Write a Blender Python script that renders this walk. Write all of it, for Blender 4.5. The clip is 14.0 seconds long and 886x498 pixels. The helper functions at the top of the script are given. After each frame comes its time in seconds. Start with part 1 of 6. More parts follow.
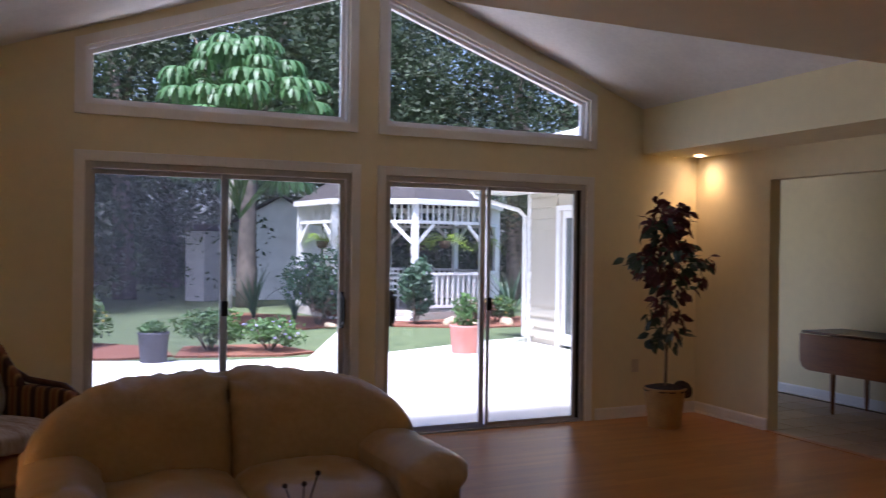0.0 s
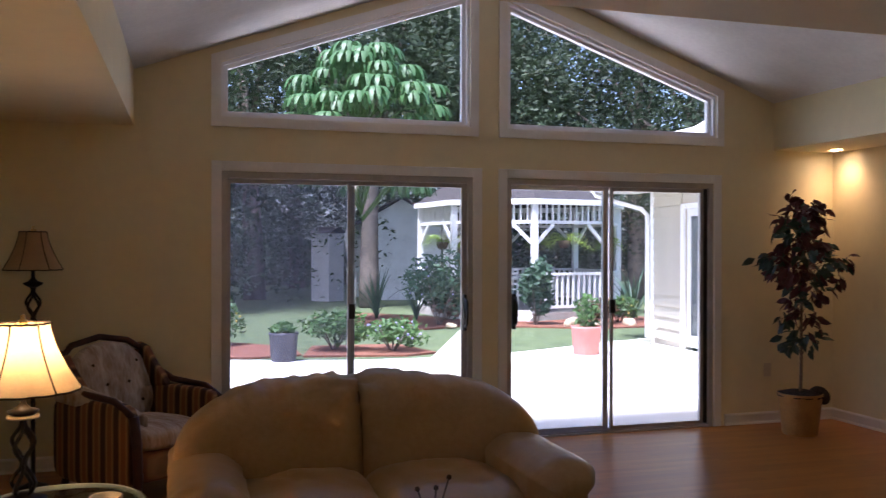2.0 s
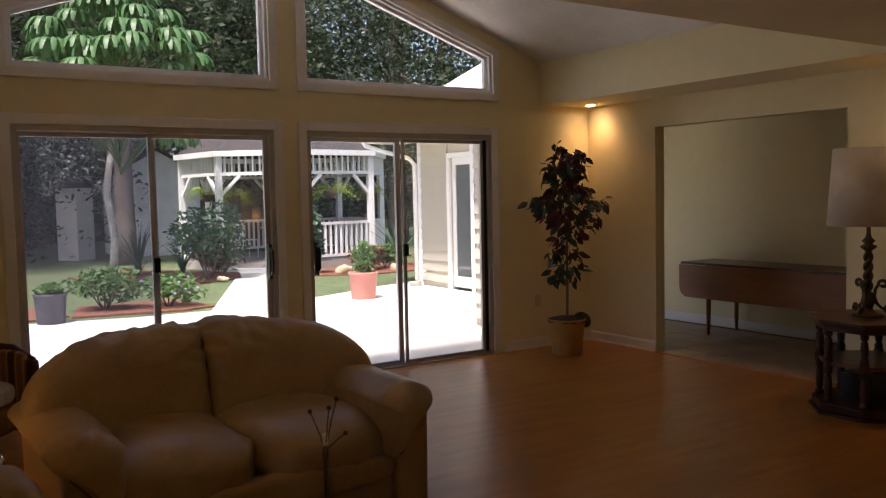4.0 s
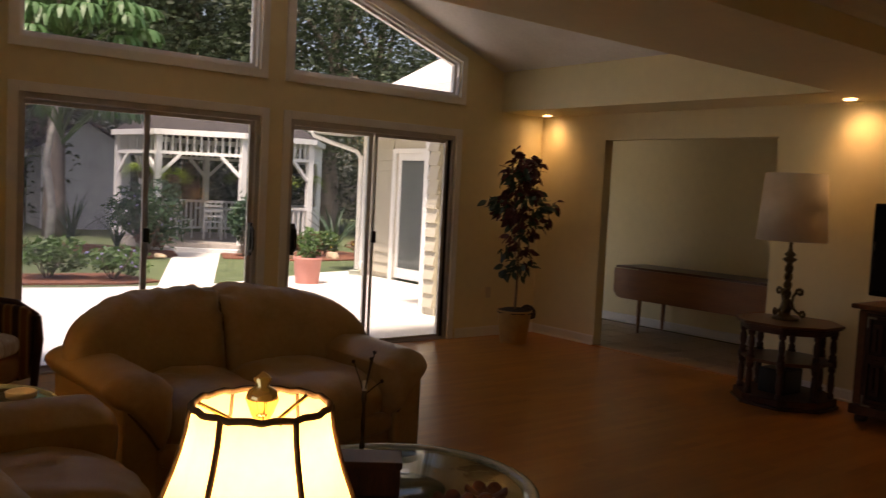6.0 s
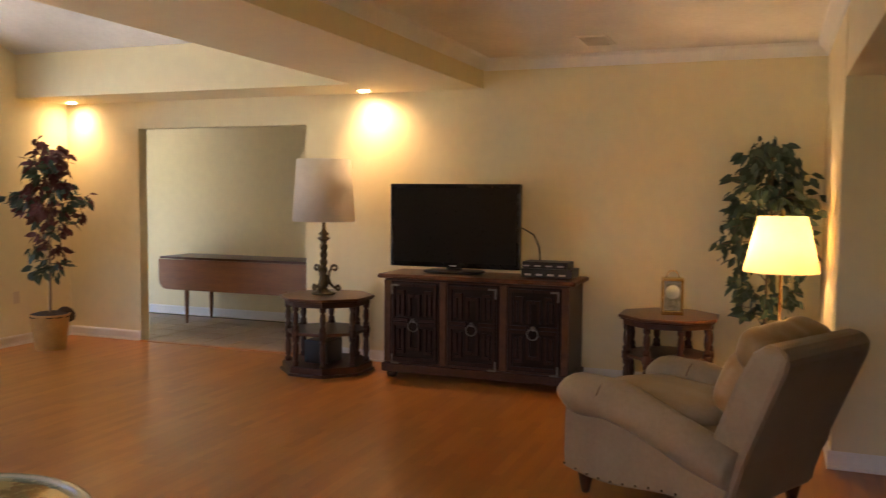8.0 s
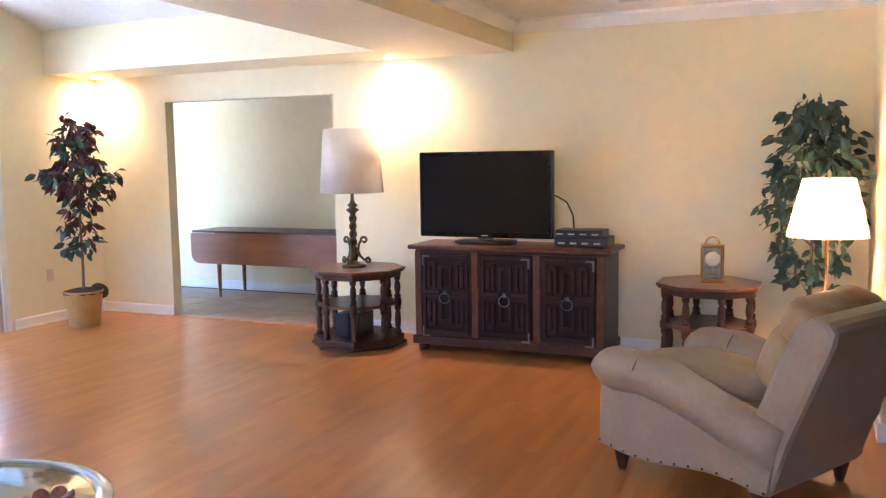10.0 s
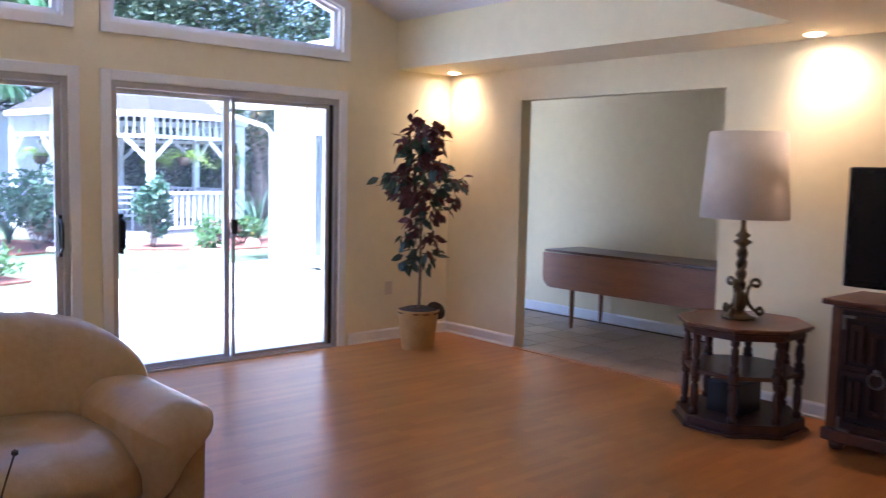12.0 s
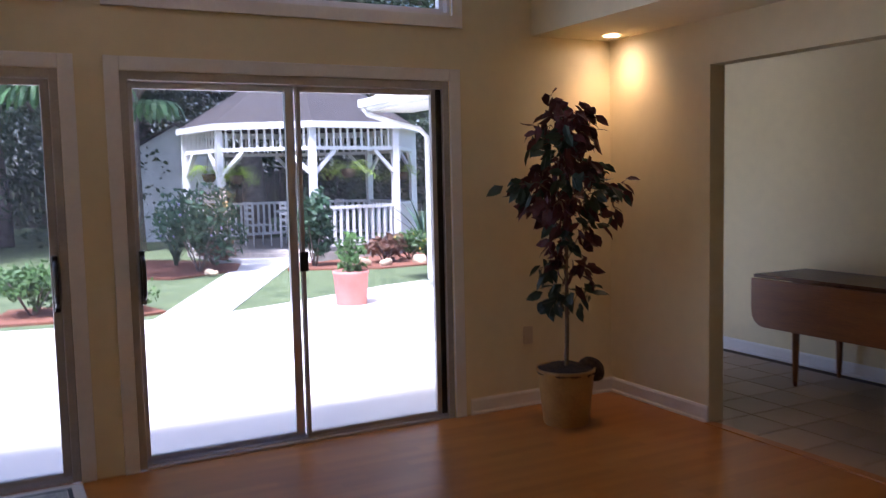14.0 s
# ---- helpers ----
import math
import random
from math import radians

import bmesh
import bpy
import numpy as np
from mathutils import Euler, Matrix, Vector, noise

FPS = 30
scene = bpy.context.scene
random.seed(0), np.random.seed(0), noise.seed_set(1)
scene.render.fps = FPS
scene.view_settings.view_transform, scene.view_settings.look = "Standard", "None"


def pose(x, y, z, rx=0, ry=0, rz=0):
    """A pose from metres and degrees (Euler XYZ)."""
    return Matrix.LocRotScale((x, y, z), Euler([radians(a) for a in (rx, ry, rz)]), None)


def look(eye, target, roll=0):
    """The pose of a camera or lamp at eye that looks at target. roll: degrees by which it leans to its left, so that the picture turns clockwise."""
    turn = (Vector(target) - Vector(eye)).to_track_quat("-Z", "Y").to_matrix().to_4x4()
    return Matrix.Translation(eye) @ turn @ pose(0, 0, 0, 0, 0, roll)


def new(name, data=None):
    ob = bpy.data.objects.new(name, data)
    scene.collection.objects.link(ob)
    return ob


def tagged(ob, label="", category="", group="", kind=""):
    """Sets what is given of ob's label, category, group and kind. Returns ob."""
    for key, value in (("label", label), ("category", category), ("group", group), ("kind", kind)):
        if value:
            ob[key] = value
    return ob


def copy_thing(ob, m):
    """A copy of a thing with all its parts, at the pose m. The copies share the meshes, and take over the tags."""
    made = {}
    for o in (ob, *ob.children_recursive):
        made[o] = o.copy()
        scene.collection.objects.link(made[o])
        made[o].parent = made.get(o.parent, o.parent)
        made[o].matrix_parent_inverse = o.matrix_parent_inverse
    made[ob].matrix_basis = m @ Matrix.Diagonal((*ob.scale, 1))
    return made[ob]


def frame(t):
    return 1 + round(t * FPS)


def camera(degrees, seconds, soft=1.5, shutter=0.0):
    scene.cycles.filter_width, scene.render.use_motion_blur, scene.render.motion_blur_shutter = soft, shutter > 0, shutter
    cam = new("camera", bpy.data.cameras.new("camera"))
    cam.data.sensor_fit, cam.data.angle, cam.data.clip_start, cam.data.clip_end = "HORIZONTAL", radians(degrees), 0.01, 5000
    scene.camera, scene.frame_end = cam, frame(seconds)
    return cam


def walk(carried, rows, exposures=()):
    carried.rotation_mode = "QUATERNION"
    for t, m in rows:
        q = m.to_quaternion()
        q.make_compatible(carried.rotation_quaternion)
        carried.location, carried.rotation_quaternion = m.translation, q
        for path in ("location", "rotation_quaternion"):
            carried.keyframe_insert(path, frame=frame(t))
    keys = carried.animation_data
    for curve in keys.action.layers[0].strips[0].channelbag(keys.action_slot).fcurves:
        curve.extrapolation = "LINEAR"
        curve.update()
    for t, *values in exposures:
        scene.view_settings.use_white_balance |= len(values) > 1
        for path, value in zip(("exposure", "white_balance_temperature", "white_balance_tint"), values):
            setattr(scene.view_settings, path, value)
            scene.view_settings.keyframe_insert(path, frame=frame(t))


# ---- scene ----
cam = camera(54.9, 14.0, soft=1.15, shutter=0.4)
PATH = [
    (0, (-5.44, -6.262, 1.494), (-4.612, -4.442, 1.492), 0.7),
    (0.5, (-5.475, -6.232, 1.481), (-4.81, -4.346, 1.485), -0.4),
    (1, (-5.499, -6.238, 1.489), (-4.924, -4.323, 1.486), -0.2),
    (1.5, (-5.502, -6.251, 1.506), (-4.969, -4.323, 1.492), 0.0),
    (2, (-5.477, -6.282, 1.523), (-4.908, -4.365, 1.517), 0.1),
    (2.5, (-5.443, -6.293, 1.524), (-4.603, -4.478, 1.483), 0.1),
    (2.7, (-5.466, -6.298, 1.522), (-4.55, -4.521, 1.46), -0.1),
    (4.8, (-6.374, -6.552, 1.52), (-5.225, -4.93, 1.297), -0.4),
    (5, (-6.443, -6.567, 1.517), (-5.274, -4.964, 1.263), 0.2),
    (5.5, (-6.602, -6.626, 1.502), (-5.419, -5.022, 1.334), 2.4),
    (6, (-6.713, -6.666, 1.492), (-5.458, -5.115, 1.359), 2.9),
    (6.5, (-6.748, -6.668, 1.489), (-5.28, -5.317, 1.35), 2.8),
    (7, (-6.748, -6.673, 1.476), (-5.086, -5.57, 1.326), 2.6),
    (7.5, (-6.749, -6.7, 1.487), (-4.946, -5.843, 1.358), 1.3),
    (8, (-6.782, -6.744, 1.5), (-4.921, -6.024, 1.368), 0.5),
    (8.2, (-6.783, -6.758, 1.5), (-4.902, -6.09, 1.376), 0.1),
    (10.3, (-6.534, -6.714, 1.516), (-4.73, -5.881, 1.285), -0.1),
    (10.5, (-6.46, -6.679, 1.515), (-4.7, -5.749, 1.322), 2.0),
    (11, (-6.121, -6.486, 1.498), (-4.483, -5.368, 1.237), 3.2),
    (11.5, (-5.702, -6.205, 1.497), (-4.096, -5.027, 1.319), 1.5),
    (12, (-5.258, -5.896, 1.495), (-3.939, -4.403, 1.313), 1.3),
    (12.5, (-4.855, -5.575, 1.494), (-3.596, -4.033, 1.298), 1.8),
    (13, (-4.45, -5.29, 1.496), (-3.25, -3.698, 1.338), 0.4),
    (13.5, (-4.077, -4.978, 1.517), (-3.046, -3.28, 1.28), 1.6),
    (14, (-3.678, -4.569, 1.505), (-2.753, -2.804, 1.331), -1.3),
]
walk(cam, [(t, look(eye, target, roll)) for t, eye, target, roll in PATH],
     [(0.0, 1.3, 5400, 29), (2.0, 1.45, 5400, 29), (2.6, 0.95, 5500, 28), (4.8, 1.0, 7100, 25), (6.5, 0.57, 8600, 28), (7.2, 0.98, 10200, 27),
      (7.6, 2.0, 10200, 24), (8.0, 2.95, 6200, 21), (8.2, 3.15, 5400, 21), (10.3, 4.2, 4500, 22), (11.0, 4.1, 4300, 23), (11.5, 3.5, 4300, 25), (12.1, 2.8, 4700, 28), (12.7, 2.2, 5000, 32), (13.5, 1.8, 5200, 32), (14.0, 1.5, 5300, 32)])

# ---- daylight: bright hazy sky, soft high sun over the yard ----
world = bpy.data.worlds.new("world")
scene.world = world
world.use_nodes = True
SUN_UP, SUN_ROUND = 66, 236
wn = world.node_tree.nodes
sky = wn.new("ShaderNodeTexSky")
sky.sky_type = "NISHITA"
sky.sun_disc = False
sky.sun_elevation, sky.sun_rotation = radians(SUN_UP), radians(SUN_ROUND)
sky.dust_density = 3.0
wn["Background"].inputs["Strength"].default_value = 0.15
world.node_tree.links.new(sky.outputs["Color"], wn["Background"].inputs["Color"])
sun = new("sun", bpy.data.lights.new("sun", "SUN"))
sun.data.energy, sun.data.angle, sun.data.color = 5.0, radians(7), (1.0, 0.95, 0.88)
sun_at = Vector((math.sin(radians(SUN_ROUND)) * math.cos(radians(SUN_UP)), math.cos(radians(SUN_ROUND)) * math.cos(radians(SUN_UP)), math.sin(radians(SUN_UP))))
sun.matrix_world = look(sun_at * 30, (0, 0, 0))


# ---- materials ----
def material(name, color, rough=0.6, metal=0.0, vary=0.12, scale=6.0, bump=0.0, bump_scale=60.0, second=None, spec=0.5, stretch=(1, 1, 1), each=0.0, coat=0.0, translucent=0.0):
    """Principled surface: base colour varied at two scales, fine relief, and a shade of its own for each piece."""
    m = bpy.data.materials.new(name)
    m.use_nodes = True
    n, l = m.node_tree.nodes, m.node_tree.links
    b = n["Principled BSDF"]
    co = n.new("ShaderNodeTexCoord")
    mp = n.new("ShaderNodeMapping")
    mp.inputs["Scale"].default_value = stretch
    l.new(co.outputs["Object"], mp.inputs["Vector"])
    big, fine = n.new("ShaderNodeTexNoise"), n.new("ShaderNodeTexNoise")
    big.inputs["Scale"].default_value, fine.inputs["Scale"].default_value = scale, scale * 9
    big.inputs["Detail"].default_value, fine.inputs["Detail"].default_value = 4, 6
    for t in (big, fine):
        l.new(mp.outputs["Vector"], t.inputs["Vector"])
    add = n.new("ShaderNodeMix")
    add.data_type = "FLOAT"
    add.inputs[0].default_value = 0.45
    l.new(big.outputs["Fac"], add.inputs[2]), l.new(fine.outputs["Fac"], add.inputs[3])
    ramp = n.new("ShaderNodeValToRGB")
    c = Vector(color)
    d = Vector(second) if second else c * (1 - 2.2 * vary)
    ramp.color_ramp.elements[0].position, ramp.color_ramp.elements[1].position = 0.33, 0.67
    ramp.color_ramp.elements[0].color = (*[max(0.0, v) for v in d], 1)
    ramp.color_ramp.elements[1].color = (*[min(1.0, v) for v in (c if second else c * (1 + 0.6 * vary))], 1)
    l.new(add.outputs[0], ramp.inputs["Fac"])
    out = ramp.outputs["Color"]
    if each:
        info, hsv, span = n.new("ShaderNodeObjectInfo"), n.new("ShaderNodeHueSaturation"), n.new("ShaderNodeMapRange")
        span.inputs["To Min"].default_value, span.inputs["To Max"].default_value = 1 - each, 1 + each
        l.new(info.outputs["Random"], span.inputs["Value"]), l.new(span.outputs["Result"], hsv.inputs["Value"])
        l.new(out, hsv.inputs["Color"])
        out = hsv.outputs["Color"]
    l.new(out, b.inputs["Base Color"])
    rr = n.new("ShaderNodeMapRange")
    rr.inputs["To Min"].default_value, rr.inputs["To Max"].default_value = max(0.02, rough - 0.08), min(1.0, rough + 0.08)
    l.new(fine.outputs["Fac"], rr.inputs["Value"]), l.new(rr.outputs["Result"], b.inputs["Roughness"])
    b.inputs["Metallic"].default_value = metal
    b.inputs["Specular IOR Level"].default_value = spec
    b.inputs["Coat Weight"].default_value = coat
    b.inputs["Coat Roughness"].default_value = 0.12
    if bump:
        tex, bp = n.new("ShaderNodeTexNoise"), n.new("ShaderNodeBump")
        tex.inputs["Scale"].default_value, tex.inputs["Detail"].default_value = bump_scale, 5
        l.new(mp.outputs["Vector"], tex.inputs["Vector"]), l.new(tex.outputs["Fac"], bp.inputs["Height"])
        bp.inputs["Strength"].default_value, bp.inputs["Distance"].default_value = bump, 0.01
        l.new(bp.outputs["Normal"], b.inputs["Normal"])
    if translucent:
        tr, mix, end = n.new("ShaderNodeBsdfTranslucent"), n.new("ShaderNodeMixShader"), n["Material Output"]
        l.new(out, tr.inputs["Color"])
        mix.inputs[0].default_value = translucent
        l.new(b.outputs[0], mix.inputs[1]), l.new(tr.outputs[0], mix.inputs[2]), l.new(mix.outputs[0], end.inputs["Surface"])
    return m


def glowing(name, color, strength):
    m = bpy.data.materials.new(name)
    m.use_nodes = True
    b = m.node_tree.nodes["Principled BSDF"]
    b.inputs["Base Color"].default_value = (*color, 1)
    b.inputs["Emission Color"].default_value = (*color, 1)
    b.inputs["Emission Strength"].default_value = strength
    return m


def glass(name, tint=(1, 1, 1), rough=0.0, thin=True, clear=0.9):
    """A pane: mostly clear, with a mirror-like sheen at grazing angles."""
    m = bpy.data.materials.new(name)
    m.use_nodes = True
    n, l = m.node_tree.nodes, m.node_tree.links
    gl, tr, mix, fr = n.new("ShaderNodeBsdfGlossy"), n.new("ShaderNodeBsdfTransparent"), n.new("ShaderNodeMixShader"), n.new("ShaderNodeLayerWeight")
    gl.inputs["Roughness"].default_value = rough
    tr.inputs["Color"].default_value = (*tint, 1)
    fr.inputs["Blend"].default_value = 0.5
    steep, share = n.new("ShaderNodeMath"), n.new("ShaderNodeMath")
    steep.operation, steep.inputs[1].default_value = "POWER", 4.5
    share.operation, share.inputs[1].default_value, share.inputs[2].default_value = "MULTIPLY_ADD", 0.8, 0.03
    l.new(fr.outputs["Facing"], steep.inputs[0]), l.new(steep.outputs[0], share.inputs[0])
    l.new(share.outputs[0], mix.inputs[0]), l.new(tr.outputs[0], mix.inputs[1]), l.new(gl.outputs[0], mix.inputs[2])
    l.new(mix.outputs[0], n["Material Output"].inputs["Surface"])
    return m


M_WALL = material("cream_wall_paint", (0.79, 0.695, 0.43), 0.75, vary=0.03, scale=1.2, bump=0.06, bump_scale=220)
M_CEIL = material("ceiling_texture_paint", (0.80, 0.78, 0.73), 0.9, vary=0.05, scale=3.0, bump=0.35, bump_scale=90)
M_TRIM = material("white_trim_paint", (0.82, 0.80, 0.75), 0.4, vary=0.03, scale=4)
M_ALU = material("bronze_grey_aluminium", (0.50, 0.47, 0.43), 0.45, metal=0.35, vary=0.08, scale=9)
M_ALU_SILVER = material("silver_aluminium", (0.62, 0.62, 0.64), 0.32, metal=0.85, vary=0.06, scale=9)
M_VINYL = material("white_window_vinyl", (0.85, 0.85, 0.85), 0.35, vary=0.02, scale=4)
M_PANE = glass("window_glass", (0.93, 0.95, 0.94))
M_TINT = glass("screened_glass", (0.78, 0.80, 0.83))


def hazed(m, share, color):
    """Glare haze and screen mesh put into a pane as a pale daylight-scattering veil."""
    n, l = m.node_tree.nodes, m.node_tree.links
    veil, veiled = n.new("ShaderNodeBsdfTranslucent"), n.new("ShaderNodeMixShader")
    veil.inputs["Color"].default_value = (*color, 1)
    veiled.inputs[0].default_value = share
    l.new(n["Mix Shader"].outputs[0], veiled.inputs[1]), l.new(veil.outputs[0], veiled.inputs[2])
    l.new(veiled.outputs[0], n["Material Output"].inputs["Surface"])


hazed(M_TINT, 0.030, (0.58, 0.58, 0.68))
M_CLEAR = glass("gable_window_glass", (0.95, 0.96, 0.95))
hazed(M_PANE, 0.016, (0.56, 0.58, 0.68))
M_DARK = material("black_plastic", (0.012, 0.011, 0.011), 0.35, vary=0.1, scale=12)


# ---- building blocks ----
def box(bm, x0, x1, y0, y1, z0, z1, bevel=0.0):
    g = bmesh.ops.create_cube(bm, size=1.0)["verts"]
    for v in g:
        v.co = Vector(((x0 + x1) / 2 + v.co.x * (x1 - x0), (y0 + y1) / 2 + v.co.y * (y1 - y0), (z0 + z1) / 2 + v.co.z * (z1 - z0)))
    if bevel:
        bmesh.ops.bevel(bm, geom=list({e for v in g for e in v.link_edges}), offset=bevel, segments=2, affect="EDGES", profile=0.6)


def prism(bm, outline, a0, a1, axis="y"):
    """A flat outline, drawn in the two other axes, made solid from a0 to a1 along one axis."""
    def at(p, a):
        return {"y": (p[0], a, p[1]), "x": (a, p[0], p[1]), "z": (p[0], p[1], a)}[axis]
    lo, hi = [bm.verts.new(at(p, a0)) for p in outline], [bm.verts.new(at(p, a1)) for p in outline]
    made = [bm.faces.new(lo), bm.faces.new(hi[::-1])]
    for i in range(len(lo)):
        j = (i + 1) % len(lo)
        made.append(bm.faces.new((lo[j], lo[i], hi[i], hi[j])))
    bmesh.ops.recalc_face_normals(bm, faces=made)


def lathe(bm, profile, at=(0, 0, 0), seg=24, cap=True):
    """A turned shape from (radius, height) pairs."""
    rings = []
    for r, z in profile:
        rings.append([bm.verts.new((at[0] + max(r, 1e-4) * math.cos(2 * math.pi * i / seg), at[1] + max(r, 1e-4) * math.sin(2 * math.pi * i / seg), at[2] + z)) for i in range(seg)])
    made = []
    for a, b in zip(rings, rings[1:]):
        for i in range(seg):
            j = (i + 1) % seg
            made.append(bm.faces.new((a[i], a[j], b[j], b[i])))
    if cap:
        made += [bm.faces.new(rings[0][::-1]), bm.faces.new(rings[-1])]
    for f in made:
        f.smooth = True
    bmesh.ops.recalc_face_normals(bm, faces=made)


def tube(bm, points, radius, seg=8, taper=None):
    """A round bar along points; taper gives a radius for each point."""
    pts = [Vector(p) for p in points]
    rings, side = [], None
    for i, p in enumerate(pts):
        d = (pts[min(i + 1, len(pts) - 1)] - pts[max(i - 1, 0)]).normalized()
        side = (side - d * side.dot(d)).normalized() if side is not None and (side - d * side.dot(d)).length > 1e-4 else d.orthogonal().normalized()
        up = d.cross(side)
        r = taper[i] if taper else radius
        rings.append([bm.verts.new(p + (side * math.cos(2 * math.pi * k / seg) + up * math.sin(2 * math.pi * k / seg)) * r) for k in range(seg)])
    made = []
    for a, b in zip(rings, rings[1:]):
        for k in range(seg):
            j = (k + 1) % seg
            made.append(bm.faces.new((a[k], a[j], b[j], b[k])))
    made += [bm.faces.new(rings[0][::-1]), bm.faces.new(rings[-1])]
    for f in made:
        f.smooth = True
    bmesh.ops.recalc_face_normals(bm, faces=made)


def cushion(into, sx, sy, sz, at=(0, 0, 0), turn=None, puff=2.6, n=10, wrinkle=0.0, seed=0.0):
    """A soft padded block: a rounded superellipsoid with slack folds."""
    bm = bmesh.new()
    bmesh.ops.create_cube(bm, size=2.0)
    bmesh.ops.subdivide_edges(bm, edges=bm.edges[:], cuts=n, use_grid_fill=True)
    for v in bm.verts:
        c = v.co
        c = c * (abs(c.x) ** puff + abs(c.y) ** puff + abs(c.z) ** puff) ** (-1 / puff) * 0.5
        p = Vector((c.x * sx, c.y * sy, c.z * sz))
        if wrinkle:
            p += c.normalized() * wrinkle * (noise.noise(p * 7 + Vector((seed, 0, 0))) + 0.6 * noise.noise(Vector((p.x * 22, p.y * 9, p.z * 9 + seed))))
        v.co = (turn @ p if turn else p) + Vector(at)
    for f in bm.faces:
        f.smooth = True
    me = bpy.data.meshes.new("soft")
    bm.to_mesh(me), bm.free()
    into.from_mesh(me)
    bpy.data.meshes.remove(me)


def part(name, bm, mat, parent=None, label="", soft=0.0):
    """Links a bmesh as one mesh object under a thing or a part."""
    me = bpy.data.meshes.new(name)
    bm.to_mesh(me), bm.free()
    me.materials.append(mat)
    ob = new(name, me)
    if parent:
        ob.parent = parent
    if soft:
        mod = ob.modifiers.new("edges", "BEVEL")
        mod.width, mod.segments, mod.limit_method, mod.angle_limit = soft, 2, "ANGLE", radians(40)
    return tagged(ob, label)


def thing(name, m, label, category, group=""):
    ob = new(name)
    ob.matrix_world = m
    return tagged(ob, label, category, group)


def B():
    return bmesh.new()


def setting(name, bm, mat, label, category):
    return tagged(part(name, bm, mat), label, category, kind="structure")


# ---- rooms ----
RIDGE_X, RIDGE_Z, SLOPE = -3.21, 3.71, 0.364
WEST, SOUTH, BEAM_N, BEAM_S, SOFFIT, FLAT = -6.7, -7.08, -3.55, -4.47, 2.36, 2.6
FAR_W, FAR_S = -8.4, -9.8
DL, DR, DTOP = (-5.26, -3.37), (-3.09, -1.22), 2.06


def vault(x):
    return RIDGE_Z - SLOPE * abs(x - RIDGE_X)


WIN_L = [(-5.265, 2.445), (-3.395, 2.445), (-3.395, 3.485), (-5.265, 2.835)]
WIN_R = [(-3.09, 2.445), (-1.195, 2.445), (-1.195, 2.800), (-3.09, 3.455)]
bm = B()
T = 0.14
for x0, x1 in ((WEST - 0.15, DL[0]), (DL[1], DR[0]), (DR[1], 0.0)):
    box(bm, x0, x1, 0, T, -0.1, DTOP)
box(bm, WEST - 0.15, 0.0, 0, T, DTOP, 2.445)
prism(bm, [(WEST - 0.15, 2.445), (-5.265, 2.445), (-5.265, 2.835), (-3.395, 3.485), (-3.395, 2.445), (-3.09, 2.445), (-3.09, 3.455), (-1.195, 2.80), (-1.195, 2.445), (0, 2.445), (0, 4.1), (WEST - 0.15, 4.1)], 0, T)
setting("wall_north", bm, M_WALL, "cream painted gable wall with sliding doors and slanted windows", "wall")
bm = B()
box(bm, WEST - 0.15, WEST, BEAM_S, 0, -0.1, 2.6)
box(bm, FAR_W, WEST - 0.15, BEAM_S, BEAM_S + 0.12, -0.1, 2.8)
setting("wall_west", bm, M_WALL, "cream painted side wall below the soffit", "wall")
OP0, OP1, OPZ = -0.90, -2.785, 2.10
bm = B()
for y0, y1 in ((OP0, 0.0), (-7.4, OP1)):
    box(bm, 0, 0.115, y0, y1, -0.1, 2.7)
box(bm, 0, 0.115, OP1, OP0, OPZ, 2.7)
setting("wall_east", bm, M_WALL, "cream painted wall with a wide cased opening", "wall")
bm = B()
box(bm, -1.70, 0, SOUTH - 0.32, SOUTH, -0.1, 2.7)
box(bm, -4.6, -1.70, SOUTH - 0.32, SOUTH - 0.005, 2.14, 2.7)
box(bm, FAR_W, -4.6, SOUTH - 0.32, SOUTH, -0.1, 2.7)
setting("wall_south", bm, M_WALL, "cream painted wall with a deep passage opening", "wall")
bm = B()
WW = (-6.95, -4.95, 0.85, 2.1)
for y0, y1, z0, z1 in ((SOUTH, WW[0], -0.1, 2.7), (WW[1], BEAM_S + 0.12, -0.1, 2.7), (WW[0], WW[1], -0.1, WW[2]), (WW[0], WW[1], WW[3], 2.7)):
    box(bm, FAR_W - 0.12, FAR_W, y0, y1, z0, z1)
box(bm, -5.0, -4.88, FAR_S, SOUTH - 0.32, -0.1, 2.7)
box(bm, -0.12, 0.0, FAR_S, SOUTH - 0.32, -0.1, 2.7)
box(bm, -5.0, 0.0, FAR_S - 0.12, FAR_S, -0.1, 2.7)
setting("wall_back", bm, M_WALL, "plain cream walls behind the seating area", "wall")

bm = B()
for x0, x1 in ((WEST - 0.15, RIDGE_X), (RIDGE_X, 0.1)):
    prism(bm, [(x0, vault(x0)), (x1, vault(x1)), (x1, vault(x1) + 0.2), (x0, vault(x0) + 0.2)], BEAM_N, 0.0)
box(bm, FAR_W - 0.12, 0.1, FAR_S - 0.12, BEAM_S, FLAT, FLAT + 0.2)
tagged(part("ceiling", bm, M_CEIL), "textured white vaulted ceiling and flat ceiling behind the beam", "ceiling", kind="structure")
SOF_R, SOF_L = -0.62, -5.85
bm = B()
prism(bm, [(SOF_R, SOFFIT), (0.0, SOFFIT), (0.0, vault(0)), (SOF_R, vault(SOF_R))], BEAM_N, 0.0)
setting("soffit", bm, M_WALL, "cream boxed soffit with recessed spotlights", "soffit")
bm = B()
